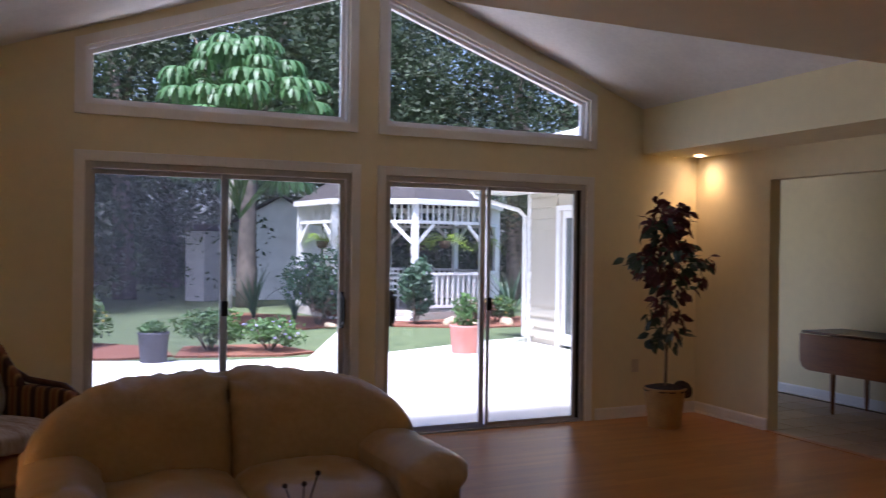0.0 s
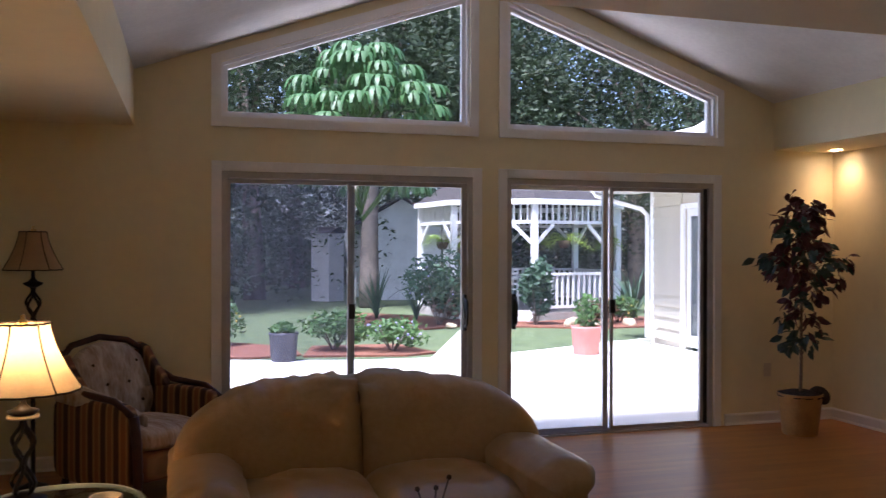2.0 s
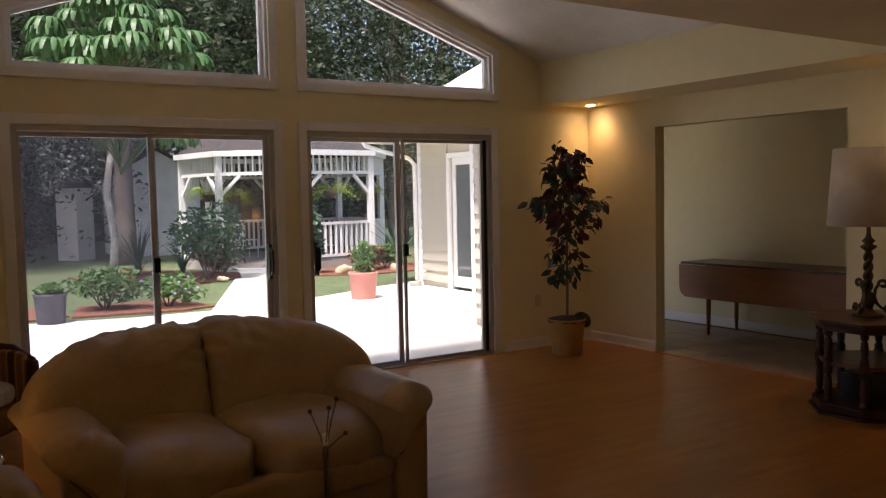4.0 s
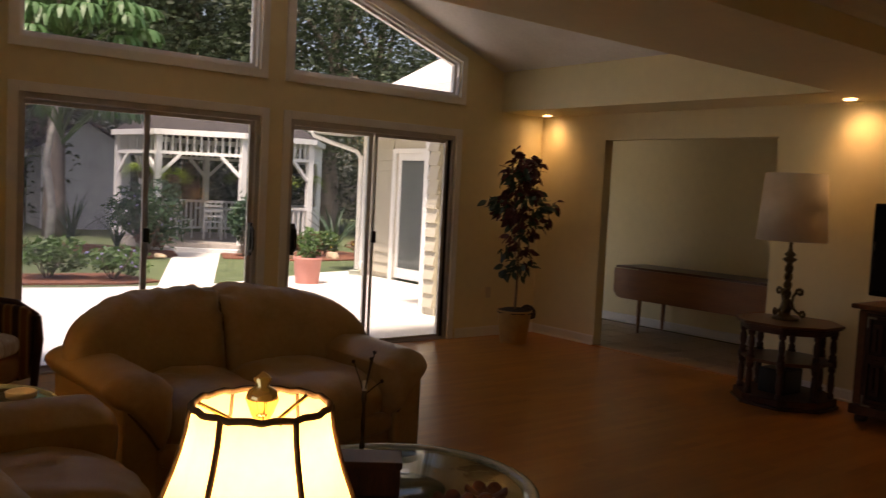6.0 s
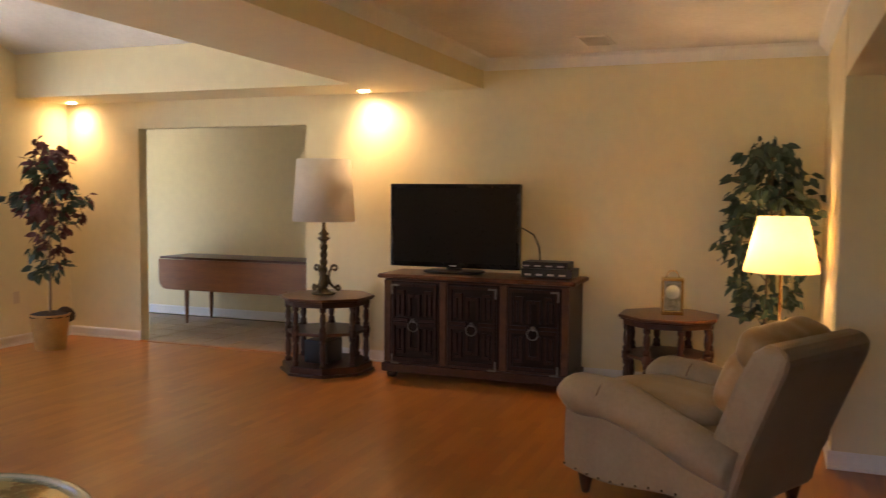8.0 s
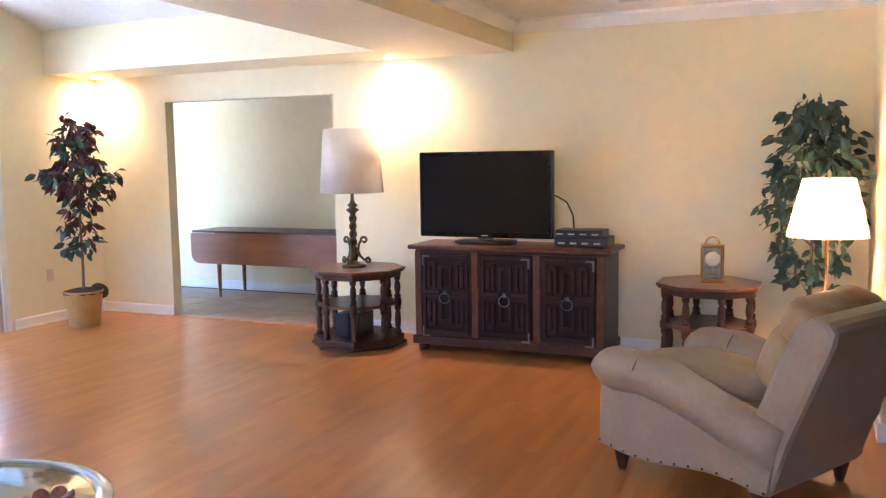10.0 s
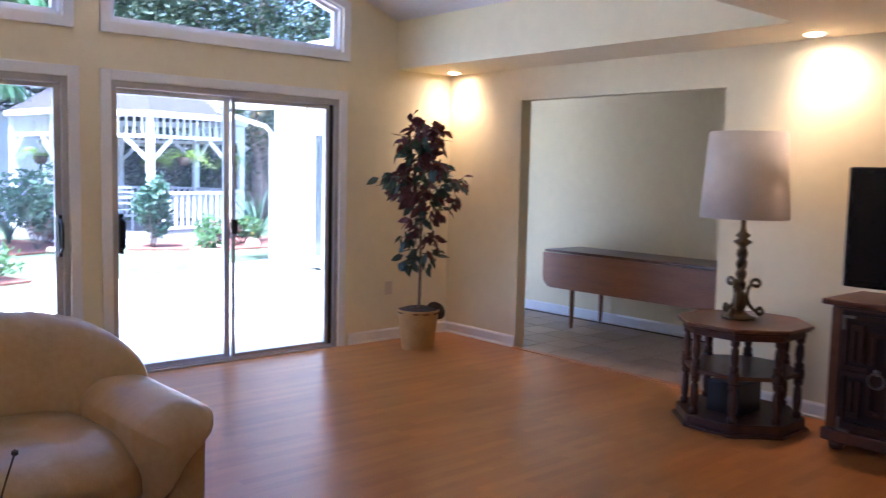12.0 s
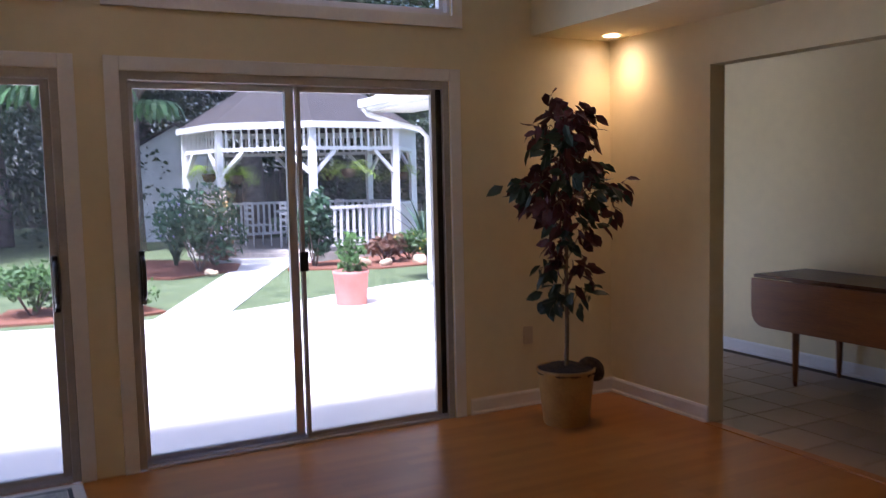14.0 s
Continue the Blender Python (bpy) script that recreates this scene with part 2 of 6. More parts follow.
prism(bm, [(SOF_L, SOFFIT), (WEST, SOFFIT), (WEST, vault(WEST)), (SOF_L, vault(SOF_L))], BEAM_N, 0.0)
setting("soffit", bm, M_WALL, "boxed soffit along the side wall", "soffit")
bm = B()
prism(bm, [(WEST - 0.15, SOFFIT), (0.0, SOFFIT), (0.0, 3.9), (WEST - 0.15, 3.9)], BEAM_N, BEAM_S)
box(bm, FAR_W, WEST - 0.15, BEAM_S, BEAM_N, SOFFIT, 2.8)
setting("beam", bm, M_WALL, "wide cream ceiling beam across the room", "beam")
bm = B()
prism(bm, [(0, 2.505), (-0.012, 2.505), (-0.03, 2.53), (-0.075, 2.575), (-0.075, FLAT), (0, FLAT)], BEAM_S, SOUTH, "y")
prism(bm, [(SOUTH, 2.505), (SOUTH + 0.012, 2.505), (SOUTH + 0.03, 2.53), (SOUTH + 0.075, 2.575), (SOUTH + 0.075, FLAT), (SOUTH, FLAT)], FAR_W, -0.076, "x")
prism(bm, [(BEAM_S, 2.505), (BEAM_S - 0.012, 2.505), (BEAM_S - 0.03, 2.53), (BEAM_S - 0.075, 2.575), (BEAM_S - 0.075, FLAT), (BEAM_S, FLAT)], FAR_W, -0.076, "x")
setting("crown_moulding", bm, M_TRIM, "white crown moulding round the flat ceiling", "moulding")

# baseboards
def skirting(bm, x0, y0, x1, y1, nx, ny):
    """A moulded baseboard from one corner to the next, standing out along (nx, ny)."""
    prof = [(0, 0), (0.018, 0), (0.018, 0.012), (0.012, 0.02), (0.012, 0.085), (0.006, 0.1), (0, 0.1)]
    a, b = Vector((x0, y0, 0)), Vector((x1, y1, 0))
    n = Vector((nx, ny, 0))
    lo = [bm.verts.new(a + n * d + Vector((0, 0, h))) for d, h in prof]
    hi = [bm.verts.new(b + n * d + Vector((0, 0, h))) for d, h in prof]
    made = [bm.faces.new(lo), bm.faces.new(hi[::-1])]
    for i in range(len(lo)):
        j = (i + 1) % len(lo)
        made.append(bm.faces.new((lo[j], lo[i], hi[i], hi[j])))
    bmesh.ops.recalc_face_normals(bm, faces=made)


bm = B()
skirting(bm, WEST, 0, -5.335, 0, 0, -1)
skirting(bm, -1.11, 0, 0, 0, 0, -1)
skirting(bm, 0, -0.019, 0, OP0 + 0.001, -1, 0)
skirting(bm, 0, OP1, 0, SOUTH, -1, 0)
skirting(bm, -0.019, SOUTH, -1.70, SOUTH, 0, 1)
skirting(bm, -1.70, SOUTH + 0.018, -1.70, SOUTH - 0.32, -1, 0)
skirting(bm, WEST, -0.019, WEST, BEAM_S, 1, 0)
setting("baseboard", bm, M_TRIM, "white painted baseboard", "baseboard")

# casings round the openings in the gable wall
bm = B()
C = 0.072
for x0, x1 in (DL, DR):
    box(bm, x0 - C, x0, -0.016, 0.0, 0, DTOP + C, 0.004)
    box(bm, x1, x1 + C, -0.016, 0.0, 0, DTOP + C, 0.004)
    box(bm, x0 + 0.0005, x1 - 0.0005, -0.0155, 0.0, DTOP, DTOP + C - 0.0005, 0.004)
setting("door_casing", bm, M_TRIM, "cream-white painted flat casing round the sliding doors", "trim")


def ring_frame(bm, outline, w_in, w_out, y0, y1):
    """A frame that follows a four-sided outline, inside it and outside it."""
    def grown(d):
        pts, n = [], len(outline)
        for i in range(n):
            p0, p1, p2 = (Vector(outline[(i + k) % n]) for k in (-1, 0, 1))
            e0, e1 = (p1 - p0).normalized(), (p2 - p1).normalized()
            n0, n1 = Vector((e0.y, -e0.x)), Vector((e1.y, -e1.x))
            m = (n0 + n1) / (1 + n0.dot(n1))
            pts.append(p1 + m * d)
        return pts
    a, b = grown(-w_in), grown(w_out)
    for i in range(len(a)):
        j = (i + 1) % len(a)
        prism(bm, [a[i], a[j], b[j], b[i]], y0, y1)


for k, win in enumerate((WIN_L, WIN_R)):
    w = thing("window_%d" % (k + 1), pose(0, 0, 0), "slanted gable window in a white frame", "window")
    tagged(w, kind="structure")
    bm = B()
    ring_frame(bm, win, 0.0, 0.068, -0.018, -0.001)
    part("casing", bm, M_TRIM, w, "white flat casing")
    bm = B()
    ring_frame(bm, win, 0.022, -0.0005, 0.012, 0.13)
    part("window_frame", bm, M_VINYL, w)
    bm = B()
    ring_frame(bm, win, 0.05, -0.0225, 0.055, 0.10)
    part("sash", bm, M_VINYL, w)
    bm = B()
    prism(bm, [(x * 0.985 + (-4.35, -2.12)[k] * 0.015, z) for x, z in win], 0.078, 0.082)
    p = part("pane", bm, M_CLEAR, w)
    p.visible_shadow = False


def sliding_door(name, x0, x1, slide_first):
    """An aluminium sliding door of two glazed leaves in a frame with a track."""
    d = thing(name, pose(0, 0, 0), "bronze-grey aluminium sliding glass patio door, closed", "sliding door")
    tagged(d, kind="structure")
    bm = B()
    box(bm, x0, x0 + 0.04, 0.005, 0.125, 0, DTOP, 0.004)
    box(bm, x1 - 0.04, x1, 0.005, 0.125, 0, DTOP, 0.004)
    box(bm, x0 + 0.04, x1 - 0.04, 0.005, 0.125, DTOP - 0.045, DTOP)
    part("door_frame", bm, M_ALU, d)
    bm = B()
    box(bm, x0 + 0.04, x1 - 0.04, 0.0, 0.13, -0.02, 0.014)
    for y in (0.03, 0.06, 0.095):
        box(bm, x0 + 0.04, x1 - 0.04, y - 0.003, y + 0.003, 0.0141, 0.026)
    part("track", bm, M_ALU_SILVER, d, "silver aluminium floor track")
    bm = B()
    box(bm, x0 + 0.041, x1 - 0.041, 0.085, 0.1, DTOP - 0.075, DTOP - 0.0455)
    part("head_rail", bm, M_VINYL, d, "pale head rail")
    mid = (x0 + x1) / 2
    spans = ((x0 + 0.041, mid + 0.03, 0.075), (mid - 0.03, x1 - 0.041, 0.035))
    if not slide_first:
        spans = ((x0 + 0.041, mid - 0.012, 0.075), (mid - 0.008, x1 - 0.075, 0.035))
        bm = B()
        box(bm, x1 - 0.072, x1 - 0.0405, 0.03, 0.11, 0.028, DTOP - 0.047, 0.003)
        part("jamb_strip", bm, M_DARK, d, "dark weatherstrip jamb")
    for k, (a, b, y) in enumerate(spans):
        bm = B()
        wl, wr = ((0.024, 0.034), (0.022, 0.040))[k] if slide_first else ((0.030, 0.050), (0.022, 0.030))[k]
        box(bm, a, a + wl, y, y + 0.032, 0.028, DTOP - 0.05, 0.003)
        box(bm, b - wr, b, y, y + 0.032, 0.028, DTOP - 0.05, 0.003)
        box(bm, a + wl, b - wr, y + 0.002, y + 0.03, 0.028, 0.050)
        box(bm, a + wl, b - wr, y + 0.002, y + 0.03, DTOP - 0.080, DTOP - 0.05)
        leaf = part("leaf", bm, M_ALU if slide_first or k else M_ALU_SILVER, d)
        bm = B()
        box(bm, a + wl - 0.004, b - wr + 0.004, y + 0.013, y + 0.018, 0.046, DTOP - 0.076)
        g = part("pane", bm, M_TINT if (k == 0 and slide_first) else M_PANE, leaf)
        g.visible_shadow = False
    hx = x1 - 0.062 if slide_first else x0 + 0.066
    bm = B()
    box(bm, hx - 0.013, hx + 0.013, -0.006, 0.034, 0.87, 1.15, 0.005)
    tube(bm, [(hx, -0.008, 0.9), (hx, -0.045, 0.93), (hx, -0.05, 1.01), (hx, -0.045, 1.09), (hx, -0.008, 1.12)], 0.011, 8)
    part("handle", bm, M_DARK, d, "dark pull handle")
    bm = B()
    box(bm, mid - 0.024, mid + 0.024, 0.015, 0.0345, 0.98, 1.09, 0.004)
    part("latch", bm, M_DARK, d, "black latch block")


sliding_door("door_1", DL[0], DL[1], True)
sliding_door("door_2", DR[0], DR[1], False)

# ---- floors ----
def oak_laminate():
    """Glossy three-strip oak laminate: strips of differing shade, long grain, slight wear in the gloss."""
    m = bpy.data.materials.new("oak_laminate")
    m.use_nodes = True
    n, l = m.node_tree.nodes, m.node_tree.links
    b = n["Principled BSDF"]
    geo, mp, gm = n.new("ShaderNodeNewGeometry"), n.new("ShaderNodeMapping"), n.new("ShaderNodeMapping")
    l.new(geo.outputs["Position"], mp.inputs["Vector"]), l.new(geo.outputs["Position"], gm.inputs["Vector"])
    gm.inputs["Scale"].default_value = (2.2, 22, 1)
    br = n.new("ShaderNodeTexBrick")
    br.inputs["Scale"].default_value, br.inputs["Brick Width"].default_value, br.inputs["Row Height"].default_value = 1.0, 0.42, 0.064
    br.inputs["Mortar Size"].default_value, br.inputs["Mortar Smooth"].default_value, br.inputs["Bias"].default_value = 0.0008, 0.0, 0.0
    br.inputs["Mortar"].default_value = (0.3, 0.3, 0.3, 1)
    br.inputs["Color1"].default_value, br.inputs["Color2"].default_value = (0.0, 0.0, 0.0, 1), (1, 1, 1, 1)
    br.offset, br.offset_frequency = 0.37, 2
    l.new(mp.outputs["Vector"], br.inputs["Vector"])
    grain = n.new("ShaderNodeTexNoise")
    grain.inputs["Scale"].default_value, grain.inputs["Detail"].default_value = 1.0, 5
    l.new(gm.outputs["Vector"], grain.inputs["Vector"])
    ramp = n.new("ShaderNodeValToRGB")
    ramp.color_ramp.elements[0].position, ramp.color_ramp.elements[1].position = 0.0, 1.0
    ramp.color_ramp.elements[0].color, ramp.color_ramp.elements[1].color = (0.28, 0.090, 0.014, 1), (0.50, 0.203, 0.038, 1)
    def mixed(a, c, f):
        x = n.new("ShaderNodeMix")
        x.data_type = "FLOAT"
        x.inputs[0].default_value = f
        l.new(a, x.inputs[2]), l.new(c, x.inputs[3])
        return x.outputs[0]
    rgb = n.new("ShaderNodeRGBToBW")
    l.new(br.outputs["Color"], rgb.inputs[0])
    l.new(mixed(rgb.outputs[0], grain.outputs["Fac"], 0.62), ramp.inputs["Fac"])
    info, hsv, span = n.new("ShaderNodeObjectInfo"), n.new("ShaderNodeHueSaturation"), n.new("ShaderNodeMapRange")
    span.inputs["To Min"].default_value, span.inputs["To Max"].default_value = 0.955, 1.045
    l.new(info.outputs["Random"], span.inputs["Value"]), l.new(span.outputs["Result"], hsv.inputs["Value"])
    l.new(ramp.outputs["Color"], hsv.inputs["Color"]), l.new(hsv.outputs["Color"], b.inputs["Base Color"])
    rr = n.new("ShaderNodeMapRange")
    rr.inputs["To Min"].default_value, rr.inputs["To Max"].default_value = 0.28, 0.33
    l.new(grain.outputs["Fac"], rr.inputs["Value"]), l.new(rr.outputs["Result"], b.inputs["Roughness"])
    return m


M_OAK = oak_laminate()
M_GAP = material("dark_joint", (0.10, 0.045, 0.018), 0.6, vary=0.1, scale=8)
bm = B()
box(bm, FAR_W, 0.0, FAR_S, 0.0, -0.1, -0.006)
floor = setting("floor", bm, M_GAP, "glossy honey oak laminate plank floor", "floor")
M_TILE = material("beige_ceramic_tile", (0.43, 0.32, 0.21), 0.38, vary=0.12, scale=1.5, second=(0.36, 0.26, 0.165), each=0.14)
M_GROUT = material("dark_grout", (0.10, 0.08, 0.06), 0.85, vary=0.15, scale=20)
bm = B()
box(bm, 0.0, 1.68, -6.0, 1.9, -0.1, -0.007)
dining_floor = setting("floor_dining", bm, M_GROUT, "beige square ceramic tile floor", "floor")
bm = B()
box(bm, -0.035, 0.03, OP1, OP0, 0.0, 0.008, 0.003)
setting("threshold", bm, M_OAK, "flat oak threshold strip at the tile edge", "threshold")

# dining room shell, with a glazed door to the patio
bm = B()
box(bm, 1.68, 1.8, -6.0, 1.9, -0.1, 2.7)
setting("wall_dining", bm, M_WALL, "cream wall behind the drop-leaf table", "wall")
bm = B()
box(bm, 0.115, 1.68, -6.12, -6.0, -0.1, 2.7)
box(bm, 0.0, 1.8, 1.9, 2.0, -0.1, 2.7)
for y0, y1, z0, z1 in ((0.14, 0.4, -0.1, 2.7), (1.35, 1.9, -0.1, 2.7), (0.4, 1.35, 2.05, 2.7)):
    box(bm, 0.0, 0.115, y0, y1, z0, z1)
setting("wall_dining_side", bm, M_WALL, "plain cream dining room walls", "wall")
bm = B()
box(bm, 0.115, 1.8, -6.12, 2.0, 2.5, 2.6)
tagged(part("ceiling_dining", bm, M_CEIL), "flat white dining room ceiling", "ceiling", kind="structure")
bm = B()
skirting(bm, 1.68, 1.9, 1.68, -6.0, -1, 0)
setting("baseboard_dining", bm, M_TRIM, "white baseboard along the dining room wall", "baseboard")

# ---- lamps of the room ----
M_BULB = glowing("warm_bulb", (1.0, 0.62, 0.25), 30)
M_CHROME = material("polished_brass", (0.75, 0.56, 0.25), 0.2, metal=1.0, vary=0.05, scale=8)


def spotlight(x, y, tip, watts):
    s = thing("recessed_spotlight", pose(x, y, SOFFIT), "small white recessed ceiling spotlight, switched on", "spotlight", "spotlights in the soffit")
    bm = B()
    lathe(bm, [(0.052, -0.002), (0.062, -0.006), (0.06, -0.012), (0.048, -0.012), (0.046, -0.003)], cap=False)
    part("trim_ring", bm, M_TRIM, s)
    bm = B()
    lathe(bm, [(0.001, -0.006), (0.02, -0.009), (0.045, -0.004)], cap=False)
    part("bulb", bm, glowing("spot_bulb", (1.0, 0.75, 0.45), 25), s)
    la = new("spot_lamp", bpy.data.lights.new("spot_lamp", "SPOT"))
    la.data.energy, la.data.spot_size, la.data.spot_blend, la.data.color, la.data.shadow_soft_size = watts, radians(128), 1.0, (1.0, 0.58, 0.24), 0.06
    la.matrix_world = look((x, y, SOFFIT - 0.03), tip)


spotlight(-0.16, -0.22, (-0.05, -0.20, 1.5), 5.5)
spotlight(-0.19, -3.46, (0.06, -3.66, 1.5), 7.0)

# ---- seating area ----
M_LEATHER = material("tan_leather", (0.41, 0.275, 0.125), 0.34, vary=0.10, scale=4, second=(0.33, 0.205, 0.08), bump=0.10, bump_scale=110)
M_LEATHER2 = material("taupe_leather", (0.36, 0.28, 0.18), 0.42, vary=0.08, scale=5, second=(0.29, 0.22, 0.135), bump=0.16, bump_scale=120)
M_SEAM = material("seam_shadow_thread", (0.16, 0.10, 0.05), 0.7, vary=0.1, scale=20)
M_DKWOOD = material("dark_walnut_wood", (0.085, 0.030, 0.013), 0.40, vary=0.25, scale=4, second=(0.030, 0.011, 0.006), spec=0.35, stretch=(6, 1, 1), bump=0.05)
M_WALNUT = material("walnut_top_wood", (0.15, 0.058, 0.023), 0.3, vary=0.22, scale=3, second=(0.055, 0.02, 0.009), spec=0.4, stretch=(1, 6, 6), bump=0.04)
M_TABLEWOOD = material("red_brown_table_wood", (0.28, 0.105, 0.024), 0.42, vary=0.18, scale=2.5, second=(0.18, 0.060, 0.014), stretch=(6, 0.7, 6), bump=0.03)
M_IRON = material("black_wrought_iron", (0.018, 0.014, 0.012), 0.42, metal=0.5, vary=0.2, scale=12)
M_BRONZE = material("antique_bronze", (0.16, 0.12, 0.065), 0.38, metal=0.9, vary=0.25, scale=14)
M_DRUM = material("ivory_drum_linen", (0.84, 0.78, 0.68), 0.85, vary=0.04, scale=12, bump=0.1, bump_scale=300, translucent=0.35)
M_SHADE = material("pleated_cream_silk", (0.84, 0.66, 0.38), 0.8, vary=0.05, scale=10, translucent=0.55)
M_SHADE_OFF = material("beige_lamp_silk", (0.45, 0.30, 0.15), 0.8, vary=0.06, scale=10, translucent=0.3)
M_BRAID = material("dark_brown_braid", (0.07, 0.04, 0.015), 0.8, vary=0.2, scale=30)
M_GLASSTOP = glass("bevelled_table_glass", (0.80, 0.90, 0.86))


def loveseat(m):
    """Pillow-back two-seater facing -y, with padded arms that droop inwards over flat panels."""
    s = thing("loveseat", m, "tan leather two-seat sofa with overstuffed back and padded arms", "sofa", "matching leather sofas")
    bm = B()
    box(bm, -0.66, 0.66, -0.58, 0.36, 0.04, 0.25, 0.03)
    part("base", bm, M_LEATHER, s)
    bm = B()
    cushion(bm, 1.30, 0.10, 0.14, (0, -0.585, 0.245), puff=4, n=12, wrinkle=0.008, seed=2)
    part("front_roll", bm, M_LEATHER, s)
    for k in (-1, 1):
        bm = B()
        cushion(bm, 0.68, 0.88, 0.23, (0, 0, 0), puff=3.8, n=18, wrinkle=0.017, seed=k)
        for v in bm.verts:
            f = max(0.0, -v.co.y - 0.12) / 0.28
            v.co.z += 0.022 * math.cos(v.co.x * 4.2) - 0.035 * f * f
            v.co += Vector((k * 0.332, -0.195, 0.375))
        part("seat_cushion", bm, M_LEATHER, s)
    for k in (-1, 1):
        bm = B()
        rings = []
        for i in range(45):
            u = (i / 44) ** 0.8
            x = 0.865 * u
            pinch = math.exp(-((x / 0.035) ** 2))
            low = 0.34 + 0.22 * u ** 4
            top = 0.56 + 0.335 * max(0.0, 1 - u ** 3.4) ** 0.46 - 0.022 * pinch
            deep = 0.185 * max(0.02, 1 - u ** 9) ** 0.4 * (1 - 0.28 * pinch)
            ring = []
            for a in range(80):
                c, d = math.cos(a * math.pi / 40), math.sin(a * math.pi / 40)
                y = deep * math.copysign(abs(c) ** 0.72, c)
                z = (top + low) / 2 + (top - low) / 2 * math.copysign(abs(d) ** 0.72, d)
                fold = math.exp(-x / 0.16) * max(0.0, (z - 0.50) / 0.38)
                slack = 0.013 * noise.noise(Vector((x * 5, y * 6, z * 6 + k * 7))) + 0.03 * fold * noise.noise(Vector((x * 5 + k, y * 16, z * 26))) + 0.016 * max(0.0, (z - 0.74) / 0.16) * noise.noise(Vector((x * 24, y * 7, k)))
                slack += 0.014 * math.exp(-x / 0.17) * max(0.0, min(1.0, (z - 0.58) / 0.2)) * math.sin((z - 0.62) * 62 + x * (30 if z > 0.76 else -24) + 2 * noise.noise(Vector((x * 6, z * 6, k * 5))))
                ring.append(bm.verts.new((k * x, 0.215 + y * (1 + slack * 6) + 0.26 * (z - 0.5) - 0.20 * u * u, z + slack * d)))
            rings.append(ring)
        made = [bm.faces.new((p[a], p[(a + 1) % 80], q[(a + 1) % 80], q[a])) for p, q in zip(rings, rings[1:]) for a in range(80)]
        made += [bm.faces.new(rings[0]), bm.faces.new(rings[-1][::-1])]
        for f in made:
            f.smooth = True
        bmesh.ops.recalc_face_normals(bm, faces=made)
        part("back_cushion", bm, M_LEATHER, s)
    bm = B()
    tube(bm, [(0, 0.085, 0.44), (0, 0.098, 0.55), (0, 0.128, 0.68), (0, 0.18, 0.80), (0, 0.245, 0.862), (0, 0.32, 0.874)], 0.004, 6)
    part("seam", bm, M_SEAM, s, "dark stitched centre seam")
    bm = B()
    box(bm, -0.80, 0.80, 0.30, 0.44, 0.05, 0.58, 0.03)
    part("back_panel", bm, M_LEATHER, s)
    lemon = [(0.58, 0.565), (0.66, 0.622), (0.75, 0.630), (0.83, 0.610), (0.878, 0.565), (0.85, 0.51), (0.77, 0.44), (0.70, 0.35), (0.635, 0.26), (0.60, 0.30), (0.575, 0.42), (0.57, 0.53)]
    for k in (-1, 1):
        bm = B()
        rings = []
        for i in range(34):
            t = i / 33
            y = -0.685 + 1.01 * t ** 1.25
            grow = min(1.0, 0.42 + 0.58 * math.sin(min(1.0, t * 5.0) * math.pi / 2))
            ring = []
            for a in range(60):
                q = a / 60 * len(lemon)
                j, f = int(q), q - int(q)
                p0, p1, p2, p3 = (Vector(lemon[(j + e) % len(lemon)]) for e in (-1, 0, 1, 2))
                p = 0.5 * (2 * p1 + (p2 - p0) * f + (2 * p0 - 5 * p1 + 4 * p2 - p3) * f * f + (3 * p1 - p0 - 3 * p2 + p3) * f ** 3)
                p = Vector((0.71, 0.47)) + (p - Vector((0.71, 0.47))) * grow
                v = Vector((k * p.x, y, p.y - 0.05 * max(0.0, t - 0.75)))
                fold = 0.007 * noise.noise(v * 9 + Vector((k * 3, 0, 0))) + 0.007 * math.exp(-((t - 0.10) / 0.10) ** 2) * math.sin(p.x * 44 + p.y * 30 + 3 * noise.noise(v * 6))
                ring.append(bm.verts.new(v + Vector((k * (p.x - 0.71), 0, p.y - 0.47)) * fold * 5))
            rings.append(ring)
        made = [bm.faces.new((p[a], p[(a + 1) % 60], q[(a + 1) % 60], q[a])) for p, q in zip(rings, rings[1:]) for a in range(60)]
        made += [bm.faces.new(rings[0]), bm.faces.new(rings[-1][::-1])]
        for f in made:
            f.smooth = True
        bmesh.ops.recalc_face_normals(bm, faces=made)
        pad = part("arm_pad", bm, M_LEATHER, s)
        # dark tube that draws the crease shade below the pad's front edge
        bm = B()
        tube(bm, [(k * x, -0.634, z) for x, z in ((0.79, 0.480), (0.755, 0.44), (0.70, 0.37), (0.655, 0.30))], 0.008, 8)
        part("crease_line", bm, M_SEAM, pad, "dark crease shade under the arm pad, put in as a tube")
        bm = B()
        prism(bm, [(k * 0.815, 0.03), (k * 0.822, 0.52), (k * 0.76, 0.46), (k * 0.645, 0.29), (k * 0.645, 0.03)], -0.63, 0.36, "y")
        part("arm_panel", bm, M_LEATHER, s, soft=0.02)
    for x in (-0.70, 0.70):
        for y in (-0.50, 0.34):
            bm = B()
            lathe(bm, [(0.03, 0), (0.036, 0.02), (0.036, 0.045)], (x, y, 0), 10)
            part("foot", bm, M_DKWOOD, s)
    return s


loveseat(pose(-4.69, -2.40, 0, 0, 0, 1))
loveseat(pose(-6.22, -3.98, 0, 0, 0, 90) @ Matrix.Diagonal((1.0, 0.90, 1.0, 1.0)))


